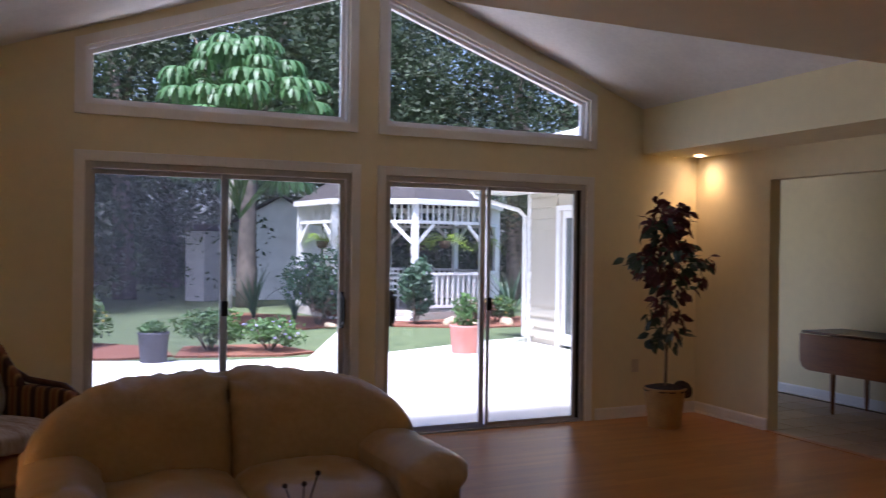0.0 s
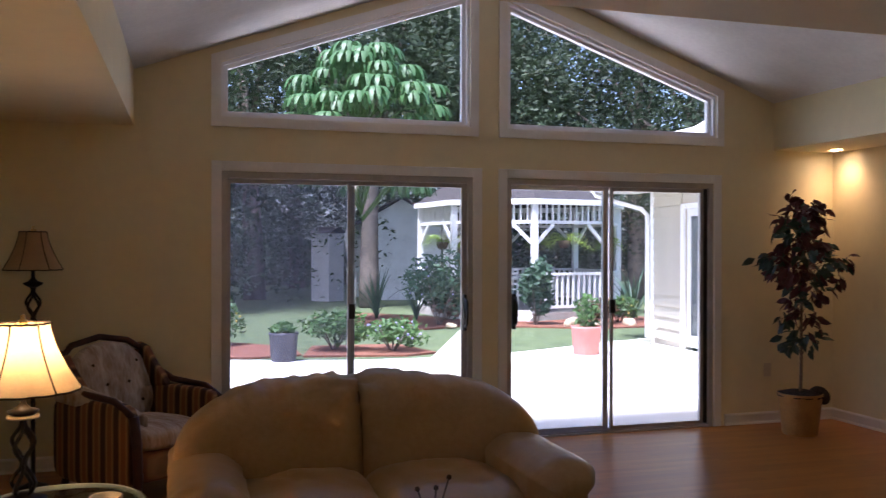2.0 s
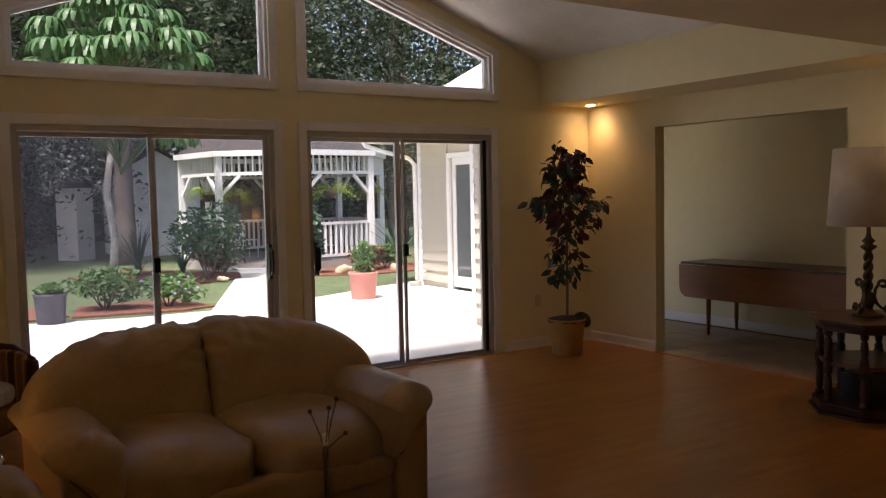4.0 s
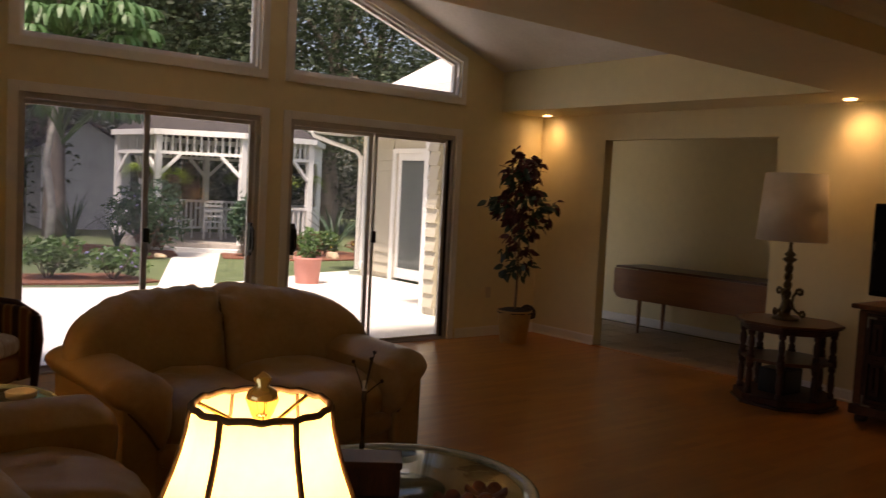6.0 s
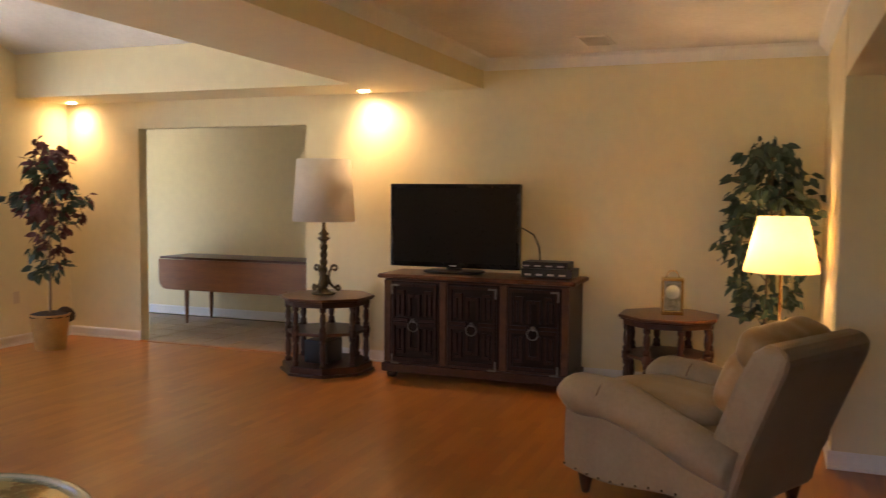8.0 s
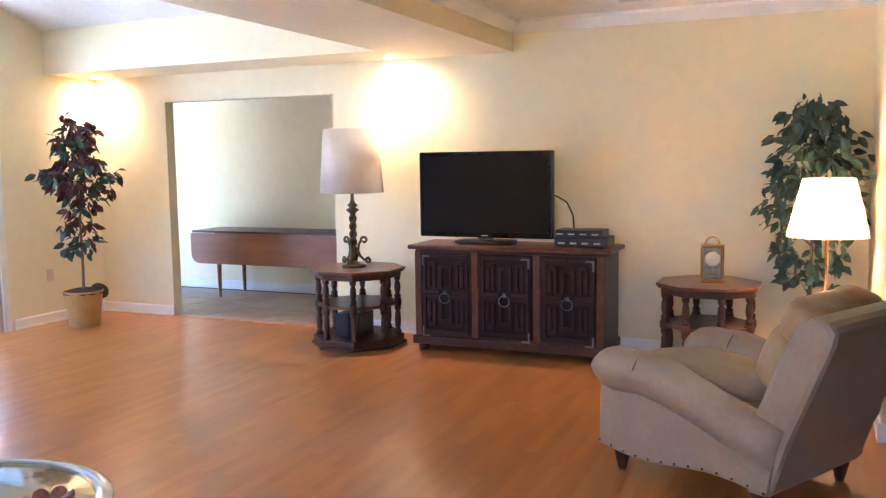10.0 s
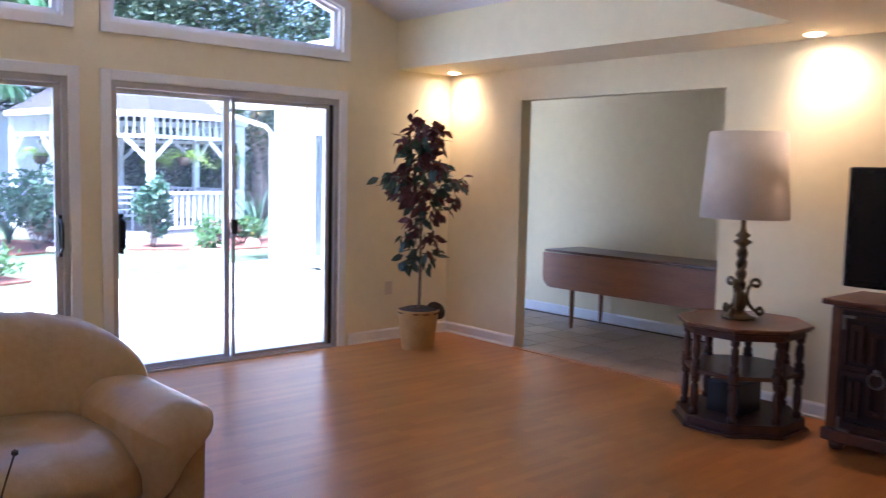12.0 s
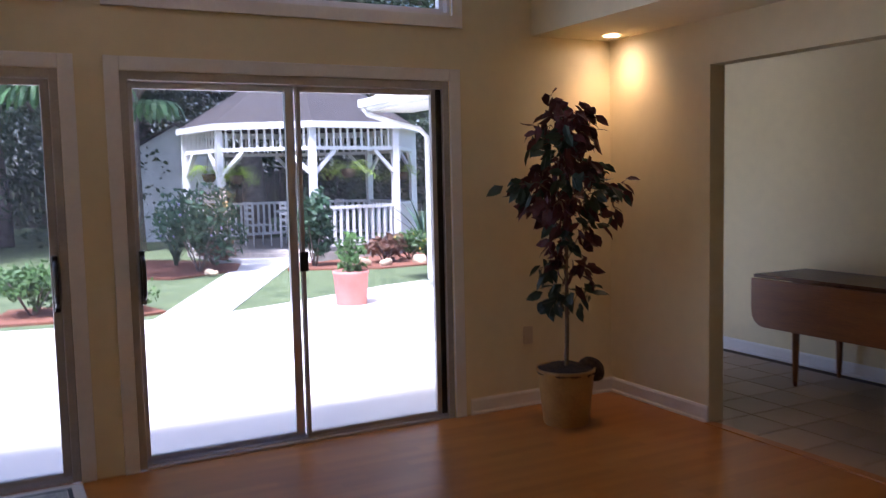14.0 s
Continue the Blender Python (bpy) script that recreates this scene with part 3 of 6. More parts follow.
def recliner(m):
    """Built facing +y: a leaning flat-backed shell, loose back pillow and rolled arms that slope to the rear."""
    s = thing("recliner_armchair", m, "taupe leather recliner armchair with loose back pillow and nailhead trim", "armchair")
    bm = B()
    cushion(bm, 0.64, 0.80, 0.30, (0, 0.0, 0.29), puff=6, n=8)
    part("base", bm, M_LEATHER2, s)
    bm = B()
    cushion(bm, 0.56, 0.74, 0.20, (0, 0.10, 0.45), puff=3.4, n=12, wrinkle=0.010)
    part("seat_cushion", bm, M_LEATHER2, s)
    bm = B()
    prism(bm, [(-0.36, 0.11), (-0.47, 0.11), (-0.55, 0.36), (-0.72, 0.78), (-0.735, 0.84), (-0.70, 0.885), (-0.63, 0.89), (-0.57, 0.85), (-0.50, 0.72), (-0.38, 0.42)], -0.385, 0.385, "x")
    part("backrest", bm, M_LEATHER2, s, soft=0.035)
    for z, y in ((0.70, -0.42), (0.86, -0.52)):
        bm = B()
        cushion(bm, 0.62, 0.21, 0.34 if z < 0.8 else 0.22, (0, 0, 0), puff=2.9, n=16, wrinkle=0.016, seed=z * 9, turn=Matrix.Rotation(radians(24), 3, "X"))
        for v in bm.verts:
            v.co += Vector((0, y, z - 0.03))
        part("back_pillow", bm, M_LEATHER, s, "plump tan back pillow")
    for k in (-1, 1):
        bm = B()
        low = [(0.43 - 0.9 * i / 12, 0.125 - 0.022 * math.sin(math.pi * i / 6)) for i in range(13)]
        prism(bm, [(-0.52, 0.40), (-0.1, 0.46), (0.42, 0.44), (0.43, 0.36)] + low, k * 0.31, k * 0.40, "x")
        part("side_panel", bm, M_LEATHER2, s, soft=0.012)
        bm = B()
        pts, rad = [], []
        for i in range(25):
            t = i / 24
            y = 0.47 - 0.98 * t
            pts.append((k * 0.365, y, 0.500 + 0.012 * math.sin(t * 6) - 0.165 * max(0.0, (t - 0.34) / 0.66) ** 1.3))
            rad.append(0.108 * min(1.0, 0.35 + 0.65 * math.sin(min(1.0, t * 7 + 0.08) * math.pi / 2)) * (1 - 0.12 * t))
        tube(bm, pts, 0.1, 20, rad)
        for v in bm.verts:
            v.co += v.normal * (0.007 * noise.noise(v.co * 12) + 0.004 * math.exp(-((v.co.y - 0.16) / 0.02) ** 2) * -1)
        arm = part("arm", bm, M_LEATHER2, s)
        bm = B()
        tube(bm, [(k * (0.365 + 0.109 * math.sin(a)), 0.17, 0.502 + 0.109 * math.cos(a)) for a in [-1.2 + 0.24 * q for q in range(11)]], 0.0035, 6)
        part("seam", bm, M_SEAM, arm, "stitched arm seam")
        for y, z in low[::1]:
            bm = B()
            bmesh.ops.create_icosphere(bm, subdivisions=1, radius=0.007, matrix=Matrix.Translation((k * 0.402, y * 0.98, z + 0.016)))
            part("nailhead", bm, M_BRONZE, s, "brass nailhead")
        for y in (0.34, -0.40):
            bm = B()
            lathe(bm, [(0.018, 0), (0.024, 0.02), (0.044, 0.11), (0.044, 0.16)], (k * 0.33, y, 0), 12)
            part("leg", bm, M_DKWOOD, s)
    return s


recliner(pose(-2.46, -6.36, 0, 0, 0, -29))

M_STRIPE = material("brown_gold_striped_velvet", (0.30, 0.16, 0.06), 0.85, vary=0.1, scale=10)
n_, l_ = M_STRIPE.node_tree.nodes, M_STRIPE.node_tree.links
wv, cr, tc = n_.new("ShaderNodeTexWave"), n_.new("ShaderNodeValToRGB"), n_.new("ShaderNodeTexCoord")
wv.inputs["Scale"].default_value, wv.inputs["Distortion"].default_value = 2.6, 0.25
wv.bands_direction = "Y"
l_.new(tc.outputs["Object"], wv.inputs["Vector"]), l_.new(wv.outputs["Fac"], cr.inputs["Fac"])
cr.color_ramp.elements[0].color, cr.color_ramp.elements[0].position = (0.05, 0.022, 0.012, 1), 0.2
cr.color_ramp.elements[1].color, cr.color_ramp.elements[1].position = (0.36, 0.20, 0.075, 1), 0.62
e_ = cr.color_ramp.elements.new(0.85)
e_.color = (0.20, 0.08, 0.03, 1)
l_.new(cr.outputs["Color"], n_["Principled BSDF"].inputs["Base Color"])
M_THROW = material("pale_striped_throw", (0.62, 0.56, 0.49), 0.9, vary=0.3, scale=5, second=(0.26, 0.16, 0.09), stretch=(3.5, 0.6, 0.4), bump=0.4, bump_scale=60)


def tufted_chair(m):
    """Built facing +y: low show-wood armchair with a buttoned back."""
    s = thing("tufted_armchair", m, "striped show-wood armchair with pale buttoned back", "armchair")
    bm = B()
    cushion(bm, 0.62, 0.62, 0.22, (0, 0.02, 0.24), puff=6, n=6)
    part("base", bm, M_STRIPE, s)
    bm = B()
    cushion(bm, 0.58, 0.62, 0.16, (0, 0.05, 0.40), puff=3.8, n=10, wrinkle=0.006)
    part("seat_cushion", bm, M_THROW, s, "pale striped seat cushion")
    bm = B()
    cushion(bm, 0.64, 0.20, 0.60, (0, 0, 0), puff=3.2, n=16, turn=Matrix.Rotation(radians(12), 3, "X"))
    for v in bm.verts:
        gx, gz = math.cos(v.co.x * 2 * math.pi / 0.17), math.cos(v.co.z * 2 * math.pi / 0.17)
        if v.co.y > 0:
            v.co.y += 0.016 * gx * gz
        v.co.z -= 0.1 * abs(v.co.x / 0.32) ** 2 * (1 if v.co.z > 0 else 0)
        v.co += Vector((0, -0.33, 0.66))
    part("backrest", bm, M_THROW, s, "buttoned pale striped back")
    for i in range(3):
        for j in range(3):
            bm = B()
            bmesh.ops.create_icosphere(bm, subdivisions=1, radius=0.012, matrix=Matrix.Translation((-0.17 + i * 0.17 + (0.085 if j % 2 else 0), -0.235 - 0.036 * (j - 1), 0.56 + j * 0.13)))
            part("button", bm, M_BRAID, s)
    bm = B()
    pts = [(-0.36, 0.36, 0.58), (-0.365, 0.2, 0.66), (-0.36, -0.12, 0.68), (-0.345, -0.26, 0.74), (-0.335, -0.38, 0.86), (-0.22, -0.43, 0.945), (0, -0.44, 0.985)]
    tube(bm, pts + [(-x, y, z) for x, y, z in pts[-2::-1]], 0.022, 10)
    part("show_wood_frame", bm, M_DKWOOD, s, "carved dark wood frame")
    for k in (-1, 1):
        bm = B()
        cushion(bm, 0.10, 0.74, 0.53, (k * 0.34, -0.02, 0.385), puff=7, n=8)
        part("arm_panel", bm, M_STRIPE, s)
        bm = B()
        prism(bm, [(-0.40, 0.60), (-0.10, 0.64), (-0.16, 0.72), (-0.25, 0.80), (-0.33, 0.90), (-0.43, 0.93), (-0.46, 0.82)], k * 0.285, k * 0.345, "x")
        part("wing", bm, M_STRIPE, s, "dark upholstered wing", soft=0.02)
        bm = B()
        tube(bm, [(k * 0.355, 0.36, 0.58), (k * 0.35, 0.385, 0.42), (k * 0.33, 0.37, 0.2), (k * 0.33, 0.36, 0.0)], 0.028, 10, [0.032, 0.03, 0.03, 0.02])
        part("leg", bm, M_DKWOOD, s)
        bm = B()
        tube(bm, [(k * 0.30, -0.34, 0.2), (k * 0.31, -0.38, 0.0)], 0.025, 8)
        part("leg", bm, M_DKWOOD, s)
    bm = B()
    rows_ = []
    for i in range(15):
        t = i / 14
        p = Vector((0.37 - 0.10 * t, -0.30 + 0.62 * t, 0.70 - 0.08 * t - 0.06 * t * t))
        rows_.append([bm.verts.new(p + Vector((0.055 * math.sin(a) + 0.012 * noise.noise(Vector((t * 9, a, 0))), 0, 0.055 * math.cos(a) * (1 - 0.5 * t) - 0.05 * abs(a / 2.1) ** 2))) for a in [-2.1 + 0.42 * q for q in range(11)]])
    for p, q in zip(rows_, rows_[1:]):
        for a in range(10):
            bm.faces.new((p[a], p[a + 1], q[a + 1], q[a])).smooth = True
    th = part("throw", bm, M_THROW, s, "fluffy pale brown throw over the arm")
    th.modifiers.new("thick", "SOLIDIFY").thickness = 0.02
    return s


tufted_chair(pose(-5.76, -0.68, 0, 0, 0, -138) @ Matrix.Scale(0.95, 4))

def octagon(r, turn=22.5, sy=1.0):
    return [(r * math.cos(radians(turn + 45 * i)), r * sy * math.sin(radians(turn + 45 * i))) for i in range(8)]


def octagonal_table(m, h=0.635, r=0.40):
    s = thing("octagonal_end_table", m, "dark walnut octagonal end table with turned posts and shelf", "side table", "octagonal end tables")
    for name, z0, z1, k in (("tabletop", h - 0.022, h, 1.0), ("top_moulding", h - 0.036, h - 0.0225, 0.965), ("apron", h - 0.075, h - 0.0365, 0.90), ("shelf", 0.325, 0.350, 0.86), ("base", 0.022, 0.075, 0.95), ("plinth", 0.0, 0.0215, 1.0)):
        bm = B()
        prism(bm, octagon(r * k), z0, z1, "z")
        part(name, bm, M_WALNUT if name in ("tabletop", "shelf") else M_DKWOOD, s, soft=0.006)
    for i, (x, y) in enumerate(octagon(r * 0.82)):
        bm = B()
        for z0, z1 in ((0.075, 0.305), (0.37, h - 0.075)):
            L = z1 - z0
            lathe(bm, [(0.027, 0), (0.027, 0.03), (0.016, 0.04), (0.022, 0.055), (0.026, L * 0.45), (0.022, L - 0.055), (0.015, L - 0.04), (0.026, L - 0.03), (0.027, L)], (x, y, z0), 12)
        lathe(bm, [(0.027, 0), (0.034, 0.012), (0.034, 0.053), (0.027, 0.065)], (x, y, 0.305), 8)
        part("post", bm, M_DKWOOD, s)
    return s


OCT1, OCT2 = (-0.47, -3.26), (-0.46, -6.06)
octagonal_table(pose(*OCT1, 0))
octagonal_table(pose(*OCT2, 0), 0.635, 0.37)
bm = B()
box(bm, -0.13, 0.13, -0.11, 0.11, 0, 0.19, 0.01)
sp = part("black_box", bm, M_DARK)
sp.matrix_world = pose(OCT1[0] - 0.03, OCT1[1] + 0.02, 0.0755)
tagged(sp, "small black box on the lower shelf of the end table", "box")


def drum_lamp(m):
    """Tall table lamp: twisted bronze stem with scrolls and an ivory drum shade."""
    s = thing("drum_table_lamp", m, "tall antique bronze table lamp with ivory drum shade, off", "table lamp")
    bm = B()
    lathe(bm, [(0.10, 0), (0.105, 0.012), (0.07, 0.02), (0.035, 0.04), (0.03, 0.06)], seg=20)
    part("foot", bm, M_BRONZE, s)
    for k in range(3):
        bm = B()
        a0 = radians(120 * k + 70)
        flat = [(0.125 + 0.026 * (1 - 0.6 * t) * math.cos(1.2 + t * 6.4), 0.045 + 0.026 * (1 - 0.6 * t) * math.sin(1.2 + t * 6.4)) for t in [1 - q / 10 for q in range(11)]]
        flat += [(0.09, 0.05), (0.055, 0.085), (0.04, 0.13), (0.045, 0.18), (0.065, 0.215)]
        flat += [(0.092 + 0.03 * (1 - 0.6 * t) * math.cos(2.8 - t * 5.6), 0.215 + 0.03 * (1 - 0.6 * t) * math.sin(2.8 - t * 5.6)) for t in [q / 10 for q in range(11)]]
        tube(bm, [(p * math.cos(a0), p * math.sin(a0), z) for p, z in flat], 0.011, 8)
        part("scroll", bm, M_BRONZE, s)
    bm = B()
    for k in range(2):
        tube(bm, [(0.017 * math.cos(i * 0.6 + k * math.pi), 0.017 * math.sin(i * 0.6 + k * math.pi), 0.16 + i * 0.0125) for i in range(24)], 0.017, 8)
    part("twisted_stem", bm, M_BRONZE, s)
    bm = B()
    lathe(bm, [(0.03, 0.05), (0.045, 0.09), (0.028, 0.13), (0.038, 0.15), (0.02, 0.17)], seg=16)
    part("collar", bm, M_BRONZE, s)
    bm = B()
    lathe(bm, [(0.02, 0.44), (0.05, 0.465), (0.055, 0.475), (0.025, 0.49), (0.045, 0.51), (0.02, 0.535), (0.014, 0.56), (0.014, 0.68)], seg=16)
    part("collar", bm, M_BRONZE, s)
    bm = B()
    lathe(bm, [(0.262, 0.615), (0.226, 1.135)], seg=48, cap=False)
    sh = part("shade", bm, M_DRUM, s, "ivory linen drum shade")
    md = sh.modifiers.new("thick", "SOLIDIFY")
    md.thickness = 0.004
    bm = B()
    for a in (0, 120, 240):
        tube(bm, [(0, 0, 0.68), (0.24 * math.cos(radians(a)), 0.24 * math.sin(radians(a)), 0.70)], 0.003, 6)
    part("spider", bm, M_BRONZE, s)
    return s


drum_lamp(pose(OCT1[0] + 0.03, OCT1[1] + 0.05, 0.635))


M_FRET = material("dark_carved_wood", (0.040, 0.015, 0.008), 0.5, vary=0.2, scale=6, spec=0.22)
# door ground behind the fretwork: recess shade put into a darker wood colour
M_PANEL = material("recess_shade_panel_wood", (0.022, 0.010, 0.007), 0.6, vary=0.2, scale=6, spec=0.2)


def media_cabinet(m):
    """Built with its front towards -x, along y; origin at the back's middle."""
    W, D, H = 1.56, 0.47, 0.845
    s = thing("media_cabinet", m, "dark carved wood three-door cabinet with ring pulls", "cabinet")
    bm = B()
    box(bm, -D, 0, -W / 2 + 0.02, W / 2 - 0.02, 0.10, H - 0.04, 0.006)
    part("body", bm, M_DKWOOD, s)
    bm = B()
    prism(bm, [(-D - 0.045, -W / 2 - 0.03), (0.0, -W / 2 - 0.03), (0.0, W / 2 + 0.03), (-D - 0.045, W / 2 + 0.03)], H - 0.035, H, "z")
    part("top", bm, M_WALNUT, s, soft=0.012)
    bm = B()
    box(bm, -D - 0.03, 0, -W / 2, W / 2, 0.05, 0.12, 0.012)
    part("plinth", bm, M_DKWOOD, s)
    for x in (-D + 0.04, -0.06):
        for y in (-W / 2 + 0.07, W / 2 - 0.07):
            bm = B()
            lathe(bm, [(0.035, 0), (0.045, 0.02), (0.045, 0.035), (0.03, 0.052)], (x, y, 0), 12)
            part("foot", bm, M_DKWOOD, s)
    for y in (-W / 2 + 0.05, -0.25, 0.25, W / 2 - 0.05):
        bm = B()
        box(bm, -D - 0.018, -D, y - 0.028, y + 0.028, 0.13, H - 0.05, 0.006)
        part("stile", bm, M_WALNUT, s)
    for k in range(3):
        yc = (-0.49, 0, 0.49)[k]
        w = 0.42
        bm = B()
        box(bm, -D - 0.012, -D, yc - w / 2, yc + w / 2, 0.14, H - 0.06, 0.004)
        door = part("door", bm, M_PANEL, s)
        bm = B()
        zc = (0.14 + H - 0.06) / 2
        for sx in (-1, 1):
            for sz in (-1, 1):
                for y0, y1, z0, z1 in ((0.002, 0.19, 0.285, 0.31), (0.168, 0.19, 0.032, 0.285), (0.05, 0.19, 0.002, 0.03), (0.03, 0.054, 0.05, 0.20), (0.002, 0.054, 0.20, 0.226), (0.084, 0.108, 0.05, 0.255), (0.108, 0.148, 0.23, 0.255), (0.126, 0.148, 0.06, 0.215)):
                    a, b = sorted((yc + sx * y0, yc + sx * y1))
                    c, d = sorted((zc + sz * z0, zc + sz * z1))
                    box(bm, -D - 0.034, -D - 0.0121, a, b, c, d)
        tagged(part("carved_fretwork", bm, M_FRET, door, "carved geometric fretwork"), kind="stuff")
        bm = B()
        yy = yc
        lathe(bm, [(0.001, 0), (0.02, 0.002), (0.016, 0.008), (0.001, 0.01)], seg=12)
        for v in bm.verts:
            v.co = Vector((-D - 0.034 - v.co.z, yy + v.co.x, zc + 0.015 + v.co.y))
        tube(bm, [(-D - 0.047, yy + 0.042 * math.sin(a * math.pi / 9), zc - 0.028 + 0.042 * math.cos(a * math.pi / 9)) for a in range(19)], 0.0055, 8)
        part("ring_pull", bm, material("pewter_pull", (0.22, 0.20, 0.17), 0.45, metal=0.9, vary=0.15, scale=20), door, "pewter ring pull")
        for zz in (H - 0.10, 0.18):
            bm = B()
            yy2 = yc - w / 2 + 0.018 if k != 2 else yc + w / 2 - 0.018
            sgn = 1 if k != 2 else -1
            box(bm, -D - 0.036, -D - 0.0325, yy2 - 0.008, yy2 + 0.008, zz - 0.06, zz + 0.02)
            a, b = sorted((yy2 + sgn * 0.0085, yy2 + sgn * 0.06))
            box(bm, -D - 0.036, -D - 0.0325, a, b, (zz + 0.005) if zz > 0.5 else zz - 0.06, (zz + 0.02) if zz > 0.5 else zz - 0.045)
            part("hinge_strap", bm, bpy.data.materials["pewter_pull"], door, "pewter hinge strap")
    return s


CAB = (-0.065, -4.585)
media_cabinet(pose(*CAB, 0))


def television(m):
    """Built facing -x; origin at the foot."""
    s = thing("television", m, "black flat-screen television, switched off, on its pedestal", "television")
    bm = B()
    box(bm, -0.03, 0.03, -0.56, 0.56, 0.045, 0.725, 0.012)
    part("bezel", bm, material("gloss_black_bezel", (0.010, 0.009, 0.009), 0.2, spec=0.3, vary=0.1, scale=10), s)
    bm = B()
    box(bm, -0.0325, -0.0305, -0.525, 0.525, 0.085, 0.69)
    part("screen", bm, material("dark_screen", (0.010, 0.007, 0.006), 0.3, spec=0.15, vary=0.05, scale=5), s)
    bm = B()
    box(bm, -0.035, -0.0305, -0.03, 0.03, 0.058, 0.066)
    part("badge", bm, M_ALU_SILVER, s, "small silver badge bar")
    bm = B()
    cushion(bm, 0.26, 0.50, 0.03, (0, 0, 0.014), puff=4, n=6)
    part("foot", bm, M_DARK, s)
    bm = B()
    box(bm, -0.02, 0.03, -0.06, 0.06, 0.02, 0.09, 0.008)
    part("neck", bm, M_DARK, s)
    return s


television(pose(-0.30, -4.335, 0.846))
for k, (dy, w, h, d, z) in enumerate(((0, 0.40, 0.075, 0.26, 0.846), (0.02, 0.36, 0.05, 0.22, 0.9225))):
    s = thing("disc_player" if k == 0 else "set_top_box", pose(-0.30, -5.135 + dy, z), "black disc player on the carved cabinet" if k == 0 else "slim black receiver box on the disc player", "media player")
    bm = B()
    box(bm, -d / 2, d / 2, -w / 2, w / 2, 0.006 if k == 0 else 0, h, 0.005)
    part("case", bm, M_DARK, s)
    for i in range(4):
        bm = B()
        box(bm, -d / 2 - 0.004, -d / 2 - 0.0005, -0.15 + i * 0.09, -0.10 + i * 0.09, h * 0.3, h * 0.5)
        part("button", bm, M_ALU, s, "small metal front button")
bm = B()
tube(bm, [(-0.24, -4.78, 1.2), (-0.2, -4.88, 1.22), (-0.2, -4.97, 1.17), (-0.21, -5.02, 1.07), (-0.22, -5.03, 0.974)], 0.006, 6)
tagged(part("cable", bm, M_DARK), "black cable from the television to the player", "cable")
bm = B()
tube(bm, [(-0.06, -3.62, 0.012), (-0.10, -3.70, 0.012), (-0.07, -3.80, 0.012), (-0.04, -3.60, 0.014), (-0.03, -3.45, 0.012)], 0.007, 6)
tagged(part("power_cord", bm, material("white_cord", (0.7, 0.68, 0.62), 0.5)), "white power cord on the floor by the wall", "cord")

# carriage clock
s = thing("carriage_clock", pose(OCT2[0], OCT2[1] - 0.02, 0.635, 0, 0, 12), "small brass carriage clock with glass sides", "clock")
bm = B()
box(bm, -0.055, 0.055, -0.075, 0.075, 0, 0.03, 0.004)
box(bm, -0.055, 0.055, -0.075, 0.075, 0.245, 0.268, 0.004)
for x in (-0.048, 0.048):
    for y in (-0.068, 0.068):
        box(bm, x - 0.006, x + 0.006, y - 0.006, y + 0.006, 0.03, 0.245)
part("case", bm, M_CHROME, s)
bm = B()
box(bm, -0.05, -0.046, -0.06, 0.06, 0.03, 0.245)
part("glass_front", bm, glass("clock_glass", (0.95, 0.97, 0.97)), s)
bm = B()
lathe(bm, [(0.001, 0.0), (0.05, 0.0), (0.05, 0.006), (0.001, 0.006)], seg=24)
for v in bm.verts:
    v.co = Vector((-0.03 - v.co.z, v.co.x, 0.165 + v.co.y))
part("dial", bm, material("white_dial", (0.8, 0.78, 0.72), 0.4, vary=0.02), s, "white round dial")
bm = B()
box(bm, -0.005, 0.04, -0.058, 0.058, 0.03, 0.245)
part("movement", bm, material("silvery_movement", (0.55, 0.52, 0.46), 0.3, metal=0.7, vary=0.3, scale=25), s)
bm = B()
tube(bm, [(0, 0.045 * math.cos(a * math.pi / 8), 0.268 + 0.05 * math.sin(a * math.pi / 8)) for a in range(9)], 0.006, 8)
part("carrying_handle", bm, M_CHROME, s)


def pleated_shade(bm, r0, z0, r1, z1, pleats=60, depth=0.004, curve=0.0):
    rings, n = [], pleats * 2
    for j in range(9):
        t = j / 8
        r = r0 + (r1 - r0) * t - curve * math.sin(math.pi * t)
        rings.append([bm.verts.new(((r + (depth if i % 2 else 0)) * math.cos(2 * math.pi * i / n), (r + (depth if i % 2 else 0)) * math.sin(2 * math.pi * i / n), z0 + (z1 - z0) * t)) for i in range(n)])
    for a, b in zip(rings, rings[1:]):
        for i in range(n):
            j = (i + 1) % n
            bm.faces.new((a[i], a[j], b[j], b[i])).smooth = True


def bulb_light(m, watts, size=0.035, color=(1.0, 0.66, 0.30)):
    la = new("bulb_lamp", bpy.data.lights.new("bulb_lamp", "POINT"))
    la.data.energy, la.data.color, la.data.shadow_soft_size = watts, color, size
    la.matrix_world = m
    return la


# brass floor lamp with a tray, behind the recliner
FL = (-1.02, -6.80)
s = thing("brass_floor_lamp", pose(*FL, 0), "brass floor lamp with pleated cream shade, lit", "floor lamp")
bm = B()
lathe(bm, [(0.14, 0), (0.14, 0.015), (0.05, 0.03), (0.015, 0.06)], seg=24)
part("foot", bm, M_CHROME, s)
bm = B()
lathe(bm, [(0.011, 0.05), (0.011, 1.30), (0.02, 1.31), (0.008, 1.34), (0.014, 1.40), (0.002, 1.42)], seg=14)
part("pole", bm, M_CHROME, s)
bm = B()
lathe(bm, [(0.012, 0.60), (0.17, 0.60), (0.175, 0.63), (0.165, 0.63), (0.16, 0.61), (0.012, 0.61)], seg=28, cap=False)
part("tray", bm, M_WALNUT, s, "round dark wood tray")
bm = B()
pleated_shade(bm, 0.228, 1.02, 0.142, 1.37, 44, 0.005)
